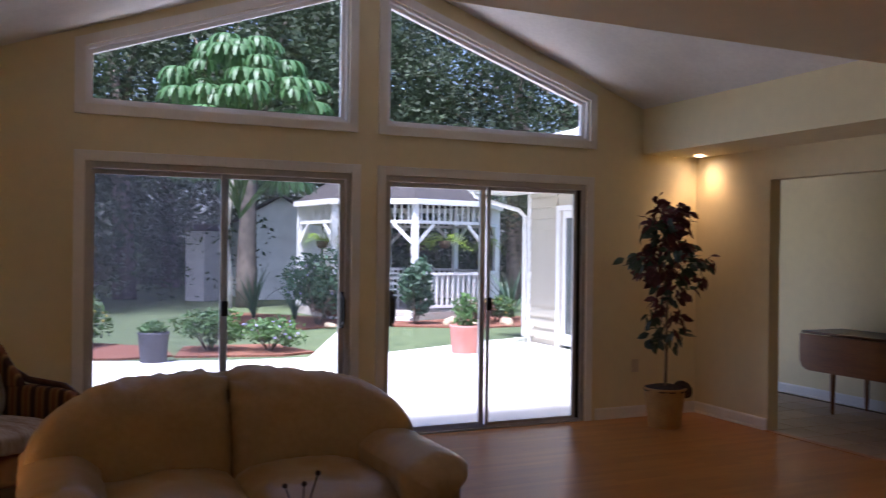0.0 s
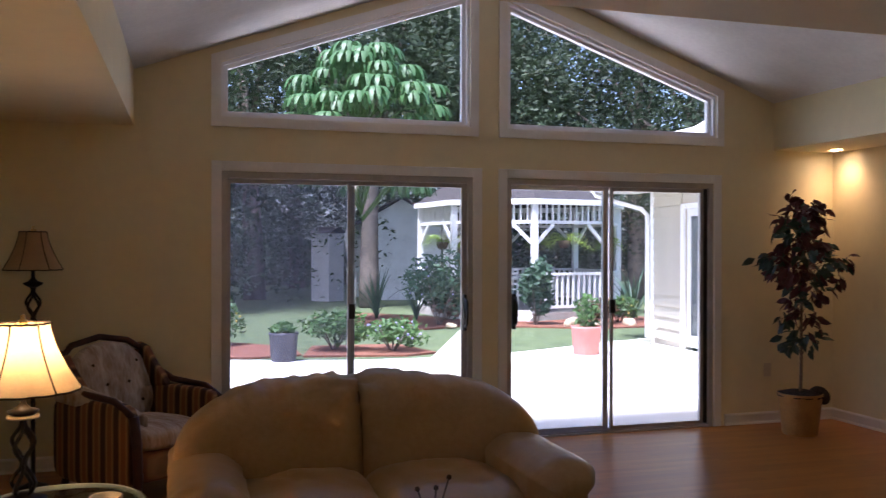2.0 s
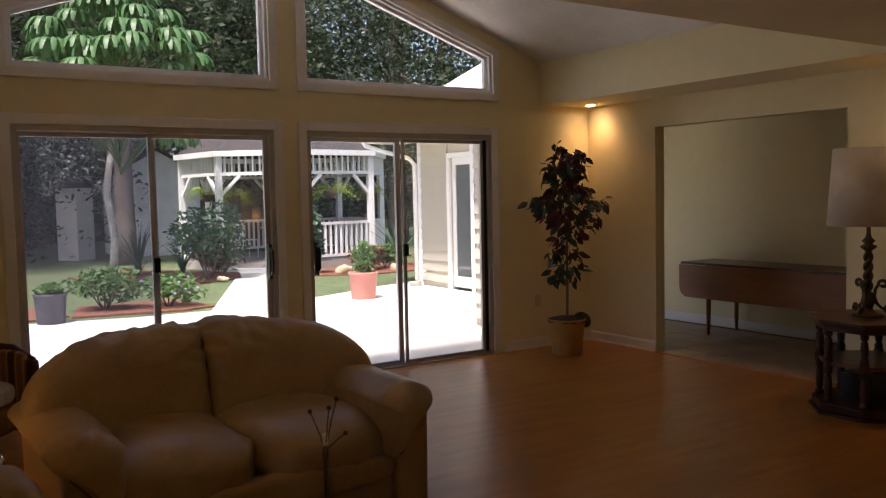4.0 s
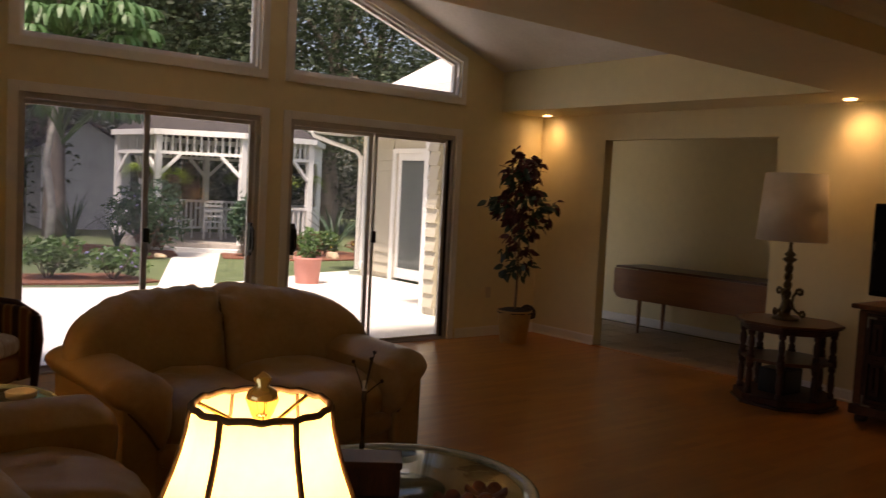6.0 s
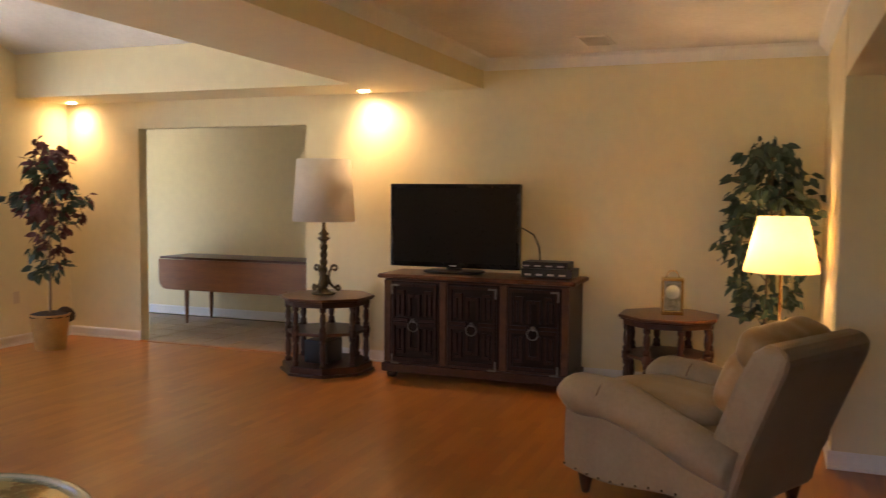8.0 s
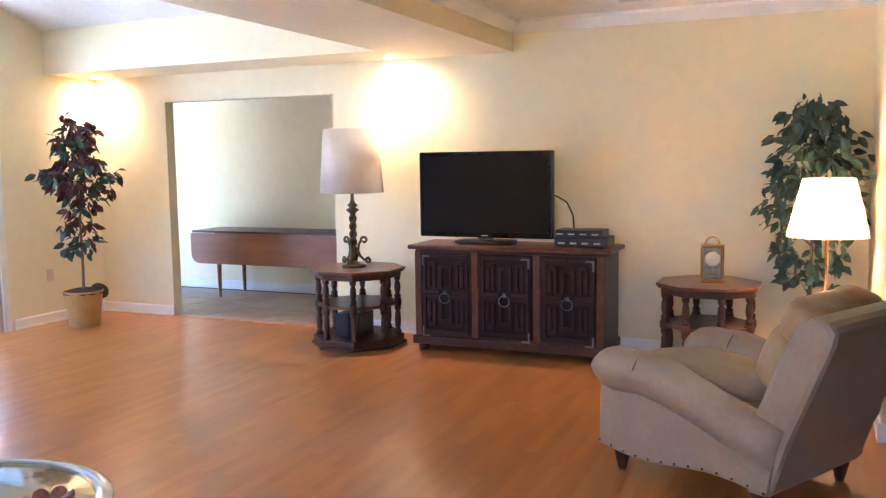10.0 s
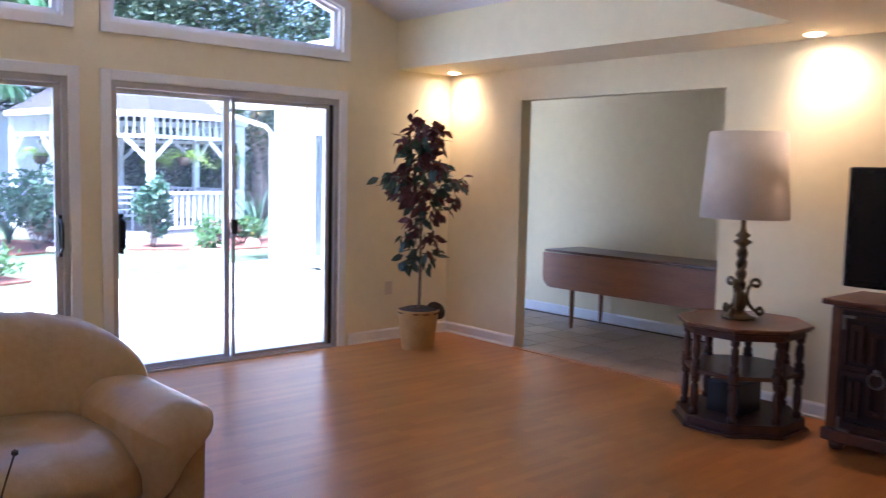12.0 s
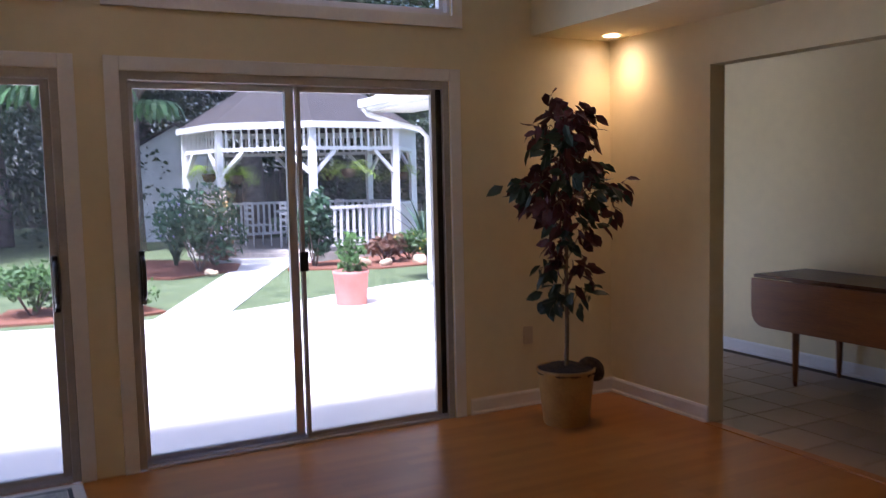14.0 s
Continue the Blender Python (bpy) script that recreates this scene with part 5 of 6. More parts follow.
for o in ([(-1.2, 9.6), (0.0, 10.2), (0.35, 11.3), (-0.3, 12.5), (-1.6, 14.0), (-2.8, 13.0), (-2.6, 11.0)], [(0.75, 9.7), (2.2, 8.9), (3.6, 9.0), (4.6, 9.8), (4.4, 11.2), (3.4, 11.2), (1.6, 10.6), (1.2, 10.8)], [(-5.9, 6.6), (-4.6, 6.2), (-3.9, 6.35), (-3.9, 7.4), (-5.0, 8.4), (-7.2, 9.3), (-7.6, 7.0)], [(-3.9, 6.2), (-2.4, 5.9), (-1.9, 6.1), (-2.2, 7.3), (-3.6, 7.4)]):
    bm = B()
    prism(bm, o, G - 0.02, G + 0.03, "z")
    setting("mulch_bed", bm, M_MULCH, "red bark mulch planting bed", "mulch bed")


def leaf_cloud(bm, at, radii, n, size, rng, hollow=0.45, droop=0.3):
    """Many small leaves spread through an uneven, gappy volume."""
    at = Vector(at)
    off = Vector((rng.uniform(-50, 50), rng.uniform(-50, 50), rng.uniform(-50, 50)))
    made = tries = 0
    while made < n and tries < n * 6:
        tries += 1
        d = Vector((rng.gauss(0, 1), rng.gauss(0, 1), rng.gauss(0, 1))).normalized()
        r = hollow + (1 - hollow) * rng.random() ** 0.6
        q = d * r * (1 + 0.35 * noise.noise(d * 1.8 + off))
        p = at + Vector((q.x * radii[0], q.y * radii[1], q.z * radii[2]))
        if noise.noise(p * (1.1 / max(radii)) * 2.2 + off) < -0.22:
            continue
        s = size * rng.uniform(0.6, 1.3)
        a = Vector((rng.gauss(0, 1), rng.gauss(0, 1), rng.gauss(0, 0.6) - droop)).normalized()
        b = a.cross(Vector((rng.gauss(0, 1), rng.gauss(0, 1), rng.gauss(0, 1)))).normalized()
        v = [bm.verts.new(p + w) for w in (-a * s, b * s * 0.42, a * s, -b * s * 0.42)]
        bm.faces.new(v)
        made += 1


def tree(x, y, h, r, crown_from, n, size, seed, trunk=0.25, mat=None, label="tall dark-leaved garden tree", clumps=9):
    s = thing("tree", pose(x, y, G), label, "tree", "background trees")
    rng = random.Random(seed)
    bm = B()
    bend = rng.uniform(-0.6, 0.6)
    pts = [(bend * (t ** 1.6), 0.3 * math.sin(t * 3), h * 0.75 * t) for t in [i / 8 for i in range(9)]]
    tube(bm, pts, trunk, 10, [trunk * (1.25 - 0.9 * i / 8) for i in range(9)])
    part("trunk", bm, M_TRUNK, s)
    heads = []
    for k in range(clumps):
        a, t = k * 2.4, (k + 0.5) / clumps
        rr = r * (0.35 + 0.6 * math.sin(math.pi * (0.15 + 0.8 * t)))
        heads.append(Vector((rr * math.cos(a) * 0.75 + bend, rr * math.sin(a) * 0.75, crown_from + (h - crown_from) * t)))
    for k in range(0, clumps, 2):
        bm = B()
        tube(bm, [pts[4 + k % 4], Vector(pts[4 + k % 4]).lerp(heads[k], 0.5) + Vector((0, 0, 0.3)), heads[k]], 0.06, 6, [trunk * 0.4, trunk * 0.25, 0.02])
        part("limb", bm, M_TRUNK, s)
    bm = B()
    for p in heads:
        leaf_cloud(bm, p, (r * 0.68, r * 0.68, (h - crown_from) * 0.26), n // clumps, size, rng)
    part("crown", bm, mat or M_DEEP, s)
    return s


for k, (x, y, h, r, c, n) in enumerate(((-7.5, 16, 9, 3.2, 1.2, 5200), (-3.6, 20, 12, 4.0, 2.2, 6500), (0.6, 23, 12, 4.2, 2.6, 6500), (4.5, 20.5, 11, 3.9, 2.0, 7000), (8.0, 17.5, 10, 3.6, 1.4, 6500), (11.5, 20, 11, 4.0, 1.2, 6000), (-11, 20, 11, 4, 1.5, 4500), (15.5, 17, 10, 3.8, 1.2, 4500), (6.0, 26, 14, 4.5, 2.0, 6000), (-1.5, 27, 14, 4.5, 2, 6000), (-6.5, 25, 13, 4.5, 1.2, 6000), (2.6, 18.2, 8.5, 2.6, 3.2, 4200))):
    tree(x, y, h, r, c, int(n * 4.2), 0.095, 30 + k, 0.26 + 0.02 * (k % 3))
tree(-0.9, 16.0, 9.0, 2.6, 4.6, 9000, 0.11, 77, 0.24, label="broad dark trunk tree by the garden shed")

# umbrella tree with whorls of drooping leaflets
s = thing("umbrella_tree", pose(-2.35, 10.6, G), "umbrella tree with glossy drooping leaf whorls and pale trunk", "tree")
bm = B()
tube(bm, [(-0.05, 0, 0), (0.02, 0, 0.9), (-0.08, 0.1, 1.8), (0.1, 0.1, 2.9), (0.25, 0.1, 4.2)], 0.1, 10, [0.095, 0.075, 0.07, 0.06, 0.04])
part("trunk", bm, M_TRUNK_PALE, s)
rng = random.Random(5)
for k in range(84):
    t = rng.random()
    a = rng.uniform(0, 2 * math.pi)
    z = 2.75 + 2.9 * t
    rr = (1.65 * math.sin(math.pi * min(1, 0.22 + 0.74 * t)) ** 0.7) * rng.uniform(0.7, 1.05)
    c = Vector((0.25 + rr * math.cos(a), 0.1 + rr * math.sin(a), z))
    bm = B()
    tube(bm, [(0.2, 0.1, z - 0.75), Vector((0.2, 0.1, z - 0.35)).lerp(c, 0.6) + Vector((0, 0, 0.12)), c], 0.012, 5, [0.022, 0.012, 0.008])
    petiole = part("petiole", bm, M_SHRUB, s)
    bm = B()
    out = Vector((math.cos(a), math.sin(a), 0)) * 0.35
    for i in range(12):
        b = 2 * math.pi * i / 12 + rng.uniform(-0.1, 0.1)
        d = Vector((math.cos(b), math.sin(b), 0))
        L = rng.uniform(0.34, 0.48)
        side = Vector((-d.y, d.x, 0))
        rows_ = []
        for j in range(5):
            u = j / 4
            p = c + d * L * (0.12 + 0.72 * math.sin(u * 1.5)) + out * 0.25 * u + Vector((0, 0, 0.06 * math.sin(u * 3) - 0.62 * L * u * u))
            w = (0.012, 0.034, 0.046, 0.048, 0.022)[j]
            rows_.append([bm.verts.new(p - side * w + Vector((0, 0, -w * 0.3))), bm.verts.new(p), bm.verts.new(p + side * w + Vector((0, 0, -w * 0.3)))])
        for r0_, r1_ in zip(rows_, rows_[1:]):
            for i_ in (0, 1):
                bm.faces.new((r0_[i_], r0_[i_ + 1], r1_[i_ + 1], r1_[i_])).smooth = True
    part("leaf_whorl", bm, M_UMBRELLA, petiole)


def shrub(x, y, r, h, mat, label, seed, n=900, size=0.06, flowers=None, name="shrub"):
    s = thing(name, pose(x, y, G + 0.025), label, "shrub", "garden shrubs")
    rng = random.Random(seed)
    for k in range(5):
        bm = B()
        a = k * 1.3
        tube(bm, [(0.03 * math.cos(a), 0.03 * math.sin(a), 0), (r * 0.3 * math.cos(a), r * 0.3 * math.sin(a), h * 0.35), (r * 0.6 * math.cos(a), r * 0.6 * math.sin(a), h * 0.7)], 0.012, 5)
        part("stem", bm, M_TRUNK, s)
    bm = B()
    for k in range(5):
        a = k * 1.3
        leaf_cloud(bm, (r * 0.42 * math.cos(a), r * 0.42 * math.sin(a), h * (0.42 + 0.09 * k)), (r * 0.6, r * 0.6, h * 0.32), n // 5, size, rng, 0.3)
    part("foliage", bm, mat, s)
    if flowers:
        bm = B()
        for k in range(18):
            a, t = rng.uniform(0, 6.28), rng.random()
            bmesh.ops.create_icosphere(bm, subdivisions=1, radius=0.022, matrix=Matrix.Translation((r * 0.85 * math.sin(math.pi * (0.25 + 0.6 * t)) * math.cos(a), r * 0.85 * math.sin(math.pi * (0.25 + 0.6 * t)) * math.sin(a), h * (0.35 + 0.6 * t))))
        part("blossom", bm, flowers, s)
    return s


M_LILAC = material("lilac_blossom", (0.40, 0.36, 0.62), 0.7, vary=0.2, scale=9)
M_YELLOW = material("yellow_blossom", (0.75, 0.60, 0.10), 0.7, vary=0.2, scale=9)
M_RUST = material("rust_croton_leaf", (0.22, 0.08, 0.05), 0.6, vary=0.4, scale=5, second=(0.07, 0.06, 0.03))
shrub(-0.60, 10.4, 0.82, 1.42, M_BLUEGREEN, "hydrangea bush with blue-green leaves beside the path", 1, 1700, 0.075, M_LILAC)
shrub(1.32, 9.9, 0.36, 1.25, M_BLUEGREEN, "leafy blue-green bush beside the gazebo path", 2, 1500, 0.075)
shrub(-3.35, 6.75, 0.55, 0.62, M_SHRUB, "low bright green shrub at the patio edge", 3, 1100, 0.055)
shrub(-2.50, 6.45, 0.55, 0.50, M_SHRUB, "low shrub with lilac flowers at the patio edge", 4, 1000, 0.05, M_LILAC)
shrub(-5.6, 7.6, 0.6, 1.0, M_BLUEGREEN, "dark shrub in the mulch bed", 5, 1000, 0.07)
shrub(-6.4, 8.2, 0.8, 1.3, M_BLUEGREEN, "dark shrub in the mulch bed", 6, 1100, 0.08)
shrub(-5.1, 8.0, 0.5, 0.7, M_SHRUB, "low shrub in the mulch bed", 7, 700, 0.06, M_YELLOW)
shrub(-0.1, 11.5, 0.4, 0.5, M_RUST, "rust-leaved croton shrub in the mulch bed", 8, 500, 0.07)
shrub(2.6, 9.7, 0.4, 0.5, M_RUST, "rust-leaved croton shrub by the gazebo", 9, 500, 0.07)
shrub(3.2, 9.9, 0.4, 0.55, M_SHRUB, "low green shrub by the gazebo", 10, 500, 0.06, M_YELLOW)
shrub(4.1, 9.6, 0.4, 0.45, M_RUST, "rust-leaved croton shrub in the mulch bed", 11, 400, 0.06, M_YELLOW)


def spiky(x, y, h, n, seed):
    s = thing("spiky_plant", pose(x, y, G + 0.025), "tall plant with long arching strap leaves", "plant", "strap-leaved plants")
    rng = random.Random(seed)
    for k in range(n):
        bm = B()
        a, lean = k * 2.4, rng.uniform(0.1, 0.9)
        d, L = Vector((math.cos(a), math.sin(a), 0)), h * rng.uniform(0.75, 1.1)
        side = Vector((-d.y, d.x, 0))
        prev = None
        for j in range(7):
            u = j / 6
            p = d * L * lean * u * (0.5 + 0.5 * u) + Vector((0, 0, L * (u - 0.42 * lean * u * u)))
            w = 0.03 * (1 - u ** 2) + 0.002
            cur = [bm.verts.new(p - side * w), bm.verts.new(p - Vector((0, 0, 0.008))), bm.verts.new(p + side * w)]
            if prev:
                bm.faces.new((prev[0], prev[1], cur[1], cur[0])), bm.faces.new((prev[1], prev[2], cur[2], cur[1]))
            prev = cur
        part("blade", bm, M_BLUEGREEN, s)
    return s


spiky(-1.5, 12.3, 1.3, 18, 1)
spiky(3.75, 10.3, 1.35, 20, 2)
spiky(-0.75, 11.7, 0.9, 12, 3)


def planter(x, y, r, h, mat, label, plant):
    s = thing("planter_pot", pose(x, y, G + 0.021), label, "planter")
    bm = B()
    lathe(bm, [(r * 0.86, 0), (r, h * 0.9), (r * 1.05, h * 0.92), (r * 1.05, h), (r * 0.95, h), (r * 0.93, h - 0.05)], seg=32, cap=False)
    part("pot", bm, mat, s)
    bm = B()
    lathe(bm, [(0.001, h - 0.05), (r * 0.93, h - 0.05)], seg=32, cap=False)
    part("soil", bm, M_MULCH, s, "dark soil")
    rng = random.Random(int(r * 1000))
    bm = B()
    leaf_cloud(bm, (0, 0, h + plant * 0.4), (r * 0.9, r * 0.9, plant * 0.6), 260, 0.06, rng, 0.2)
    part("foliage", bm, M_SHRUB, s)
    if plant > 0.3:
        for k in range(4):
            bm = B()
            tube(bm, [(0.03 * k - 0.05, 0.02, h - 0.05), (0.08 * math.cos(k * 1.7), 0.08 * math.sin(k * 1.7), h + plant * 0.6)], 0.008, 5)
            part("stem", bm, M_TRUNK, s)


planter(-4.22, 5.78, 0.20, 0.40, material("dark_slate_pot", (0.05, 0.05, 0.06), 0.6, vary=0.2, scale=6), "dark slate planter pot on the patio edge", 0.12)
planter(0.20, 5.32, 0.22, 0.42, material("pink_terracotta", (0.52, 0.22, 0.18), 0.75, vary=0.12, scale=5), "pink terracotta planter pot on the patio", 0.5)
rng = random.Random(12)
for x, y, q in ((1.9, 9.3, 0.24), (2.4, 9.2, 0.15), (3.1, 9.25, 0.2), (-0.55, 9.75, 0.13), (4.3, 9.4, 0.14), (-5.4, 7.2, 0.12)):
    bm = B()
    cushion(bm, q * 1.7, q, q * 0.9, (0, 0, q * 0.3), puff=2.6, n=6, wrinkle=0.05, seed=x)
    rk = part("rock", bm, material("tan_boulder", (0.55, 0.42, 0.28), 0.9, vary=0.2, scale=6, bump=0.5) if "tan_boulder" not in bpy.data.materials else bpy.data.materials["tan_boulder"])
    rk.matrix_world = pose(x, y, G + 0.02, 0, 0, x * 90)
    tagged(rk, "rounded tan boulder in the planting bed", "rock", "garden boulders")

# ---- gazebo ----
GZ, GR, GA = (2.26, 13.2), 2.42, -104
s = thing("gazebo", pose(*GZ, G) @ Matrix.Diagonal((1, 1, 1.0, 1)), "white octagonal wooden gazebo with grey shingle roof", "gazebo")
V8 = [Vector((GR * math.cos(radians(GA + 45 * i)), GR * math.sin(radians(GA + 45 * i)), 0)) for i in range(8)]
bm = B()
prism(bm, [(v.x * 1.02, v.y * 1.02) for v in V8], 0, 0.18, "z")
part("deck", bm, material("grey_deck_boards", (0.42, 0.38, 0.34), 0.8, vary=0.15, scale=4), s, "grey timber deck")


def bar(bm, a, b, w, h):
    """A squared timber from a to b."""
    a, b = Vector(a), Vector(b)
    d = (b - a).normalized()
    side = d.cross(Vector((0, 0, 1)))
    side = side.normalized() if side.length > 1e-3 else Vector((1, 0, 0))
    up = side.cross(d)
    c = [bm.verts.new(p + side * sx * w / 2 + up * sz * h / 2) for p in (a, b) for sx, sz in ((-1, -1), (1, -1), (1, 1), (-1, 1))]
    made = [bm.faces.new([c[i] for i in f]) for f in ((0, 1, 2, 3), (7, 6, 5, 4), (0, 4, 5, 1), (1, 5, 6, 2), (2, 6, 7, 3), (3, 7, 4, 0))]
    bmesh.ops.recalc_face_normals(bm, faces=made)


for i in range(8):
    a, b = V8[i], V8[(i + 1) % 8]
    bm = B()
    bar(bm, a + Vector((0, 0, 0.18)), a + Vector((0, 0, 2.66)), 0.13, 0.13)
    part("post", bm, M_WHITE, s)
    e = (b - a).normalized() * 0.07
    bm = B()
    bar(bm, a + e + Vector((0, 0, 2.60)), b - e + Vector((0, 0, 2.60)), 0.05, 0.12)
    bar(bm, a + e + Vector((0, 0, 2.16)), b - e + Vector((0, 0, 2.16)), 0.05, 0.07)
    part("frieze_rail", bm, M_WHITE, s)
    for k in range(1, 12):
        bm = B()
        p = a.lerp(b, k / 12)
        bar(bm, p + Vector((0, 0, 2.195)), p + Vector((0, 0, 2.54)), 0.036, 0.036)
        part("spindle", bm, M_WHITE, s)
    for p, q in ((a, b), (b, a)):
        bm = B()
        dd = (q - p).normalized()
        bar(bm, p + dd * 0.06 + Vector((0, 0, 1.70)), p + dd * 0.48 + Vector((0, 0, 2.12)), 0.06, 0.07)
        part("brace", bm, M_WHITE, s)
    if i != 7:
        bm = B()
        bar(bm, a + e + Vector((0, 0, 1.02)), b - e + Vector((0, 0, 1.02)), 0.07, 0.06)
        bar(bm, a + e + Vector((0, 0, 0.30)), b - e + Vector((0, 0, 0.30)), 0.05, 0.06)
        part("rail", bm, M_WHITE, s)
        for k in range(1, 13):
            bm = B()
            p = a.lerp(b, k / 13)
            bar(bm, p + Vector((0, 0, 0.33)), p + Vector((0, 0, 0.99)), 0.045, 0.045)
            part("baluster", bm, M_WHITE, s)
    else:
        bm = B()
        o = (a + b).normalized() * 0.32
        bar(bm, a + o * 0.55 + Vector((0, 0, 0.045)), b + o * 0.55 + Vector((0, 0, 0.045)), 0.34, 0.09)
        part("step", bm, M_WHITE, s)
    bm = B()
    e8 = [v * 1.05 for v in (a, b)]
    z0, z1 = 2.66, 4.25
    f = [bm.verts.new(v + Vector((0, 0, z))) for v, z in ((e8[0], z0), (e8[1], z0))] + [bm.verts.new((0, 0, z1))]
    g = [bm.verts.new(v.co - Vector((0, 0, 0.05))) for v in f]
    made = [bm.faces.new(f), bm.faces.new(g[::-1])] + [bm.faces.new((g[p], g[q], f[q], f[p])) for p, q in ((0, 1), (1, 2), (2, 0))]
    part("roof_panel", bm, M_SHINGLE, s, "dark shingle roof panel")
    bm = B()
    bar(bm, e8[0] * 1.012 + Vector((0, 0, z0 - 0.06)), e8[1] * 1.012 + Vector((0, 0, z0 - 0.06)), 0.03, 0.12)
    part("fascia", bm, M_WHITE, s)


def fern_basket(x, y, z, seed, r=0.34):
    s = thing("hanging_fern", pose(x, y, z), "bright green fern in a hanging basket under the gazebo", "hanging plant", "hanging ferns")
    rng = random.Random(seed)
    bm = B()
    lathe(bm, [(0.07, -0.17), (0.12, -0.12), (0.15, 0.0)], seg=16)
    part("basket", bm, material("brown_coir", (0.10, 0.07, 0.04), 0.95, vary=0.3, scale=20) if "brown_coir" not in bpy.data.materials else bpy.data.materials["brown_coir"], s)
    bm = B()
    for a in (0, 120, 240):
        tube(bm, [(0.14 * math.cos(radians(a)), 0.14 * math.sin(radians(a)), 0), (0, 0, 0.42)], 0.004, 4)
    tube(bm, [(0, 0, 0.42), (0, 0, 2.50 + G - z)], 0.004, 4)
    part("hanger", bm, M_DARK, s)
    bm = B()
    for k in range(80):
        a, L = rng.uniform(0, 6.28), r * rng.uniform(0.8, 1.35)
        d, rise = Vector((math.cos(a), math.sin(a), 0)), rng.uniform(0.05, 0.30)
        side = Vector((-d.y, d.x, 0))
        for j in range(9):
            u = j / 8
            p = d * L * u + Vector((0, 0, rise * math.sin(u * 2.0) - 0.26 * u * u))
            w = 0.06 * (1 - u) + 0.012
            for sg in (-1, 1):
                q = [bm.verts.new(p + t) for t in (Vector((0, 0, 0)), side * sg * w + d * 0.02 - Vector((0, 0, 0.015)), d * 0.03)]
                bm.faces.new(q)
    part("fronds", bm, M_LIME, s)


for i, k in ((7, 0.12), (1, 0.75), (3, 0.5)):
    p = V8[i].lerp(V8[(i + 1) % 8], k) * 0.93
    fern_basket(GZ[0] + p.x, GZ[1] + p.y, 1.58, i)
p6 = V8[6].lerp(V8[7], 0.55) * 0.95
fern_basket(GZ[0] + p6.x, GZ[1] + p6.y, 1.62, 22, 0.42)
p0 = V8[0].lerp(V8[1], 0.45) * 0.95
fern_basket(GZ[0] + p0.x, GZ[1] + p0.y, 1.66, 25, 0.50)


def patio_chair(m):
    """White metal garden chair, facing +y."""
    s = thing("garden_chair", m, "white metal garden chair inside the gazebo", "chair", "gazebo chairs")
    for x in (-0.2, 0.2):
        for y, z in ((0.2, 0.44), (-0.2, 0.92)):
            bm = B()
            tube(bm, [(x, y, 0), (x, y, z)], 0.014, 6)
            part("leg", bm, M_WHITE, s)
    bm = B()
    box(bm, -0.23, 0.23, -0.2, 0.23, 0.43, 0.455, 0.006)
    part("seat", bm, M_WHITE, s)
    for z in (0.58, 0.70, 0.82, 0.91):
        bm = B()
        box(bm, -0.2, 0.2, -0.215, -0.195, z - 0.025, z + 0.025)
        part("back_slat", bm, M_WHITE, s)
    return s


ch = patio_chair(pose(GZ[0] - 0.55, GZ[1] - 0.75, G + 0.1805, 0, 0, -20))
copy_thing(ch, pose(GZ[0] - 1.0, GZ[1] + 0.1, G + 0.1805, 0, 0, -80))
copy_thing(ch, pose(GZ[0] + 0.7, GZ[1] + 0.2, G + 0.1805, 0, 0, 95))
s = thing("garden_table", pose(GZ[0] - 0.1, GZ[1] + 0.15, G + 0.1805), "white round garden table inside the gazebo", "table")
bm = B()
lathe(bm, [(0.48, 0.70), (0.49, 0.715), (0.48, 0.73)], seg=28)
part("tabletop", bm, M_WHITE, s)
for a in (45, 135, 225, 315):
    bm = B()
    tube(bm, [(0.3 * math.cos(radians(a)), 0.3 * math.sin(radians(a)), 0), (0.2 * math.cos(radians(a)), 0.2 * math.sin(radians(a)), 0.70)], 0.016, 6)
    part("leg", bm, M_WHITE, s)

# ---- house wing beside the patio ----
s = thing("house_wing", pose(0, 0, 0), "white lap-sided house wing with pale shingle roof and glass door", "house")
WX, WY0, WY1, DY0, DY1 = 1.95, 2.0, 6.45, 4.62, 5.45
bm = B()
for y0, y1, z0, z1 in ((WY0, DY0, G, 2.56), (DY1, WY1, G, 2.56), (DY0, DY1, 2.12, 2.56)):
    box(bm, WX + 0.02, WX + 0.14, y0, y1, z0, z1)
box(bm, WX + 0.14, 6.2, WY1 - 0.12, WY1, G, 2.56)
prism(bm, [(WX + 0.14, 2.56), (6.2, 2.56), (4.1, 3.85)], WY1 - 0.12, WY1, "y")
part("wall", bm, M_SIDING, s)


def siding_strip(y0, y1, z, x, parent):
    bm = B()
    lo = [(x + 0.0199, y0, z), (x - 0.024, y0, z), (x + 0.014, y0, z + 0.18), (x + 0.0199, y0, z + 0.18)]
    a = [bm.verts.new(p) for p in lo]
    b = [bm.verts.new((p[0], y1, p[2])) for p in lo]
    made = [bm.faces.new(a), bm.faces.new(b[::-1])] + [bm.faces.new((a[i], b[i], b[(i + 1) % 4], a[(i + 1) % 4])) for i in range(4)]
    bmesh.ops.recalc_face_normals(bm, faces=made)
    part("siding_board", bm, M_SIDING, parent)


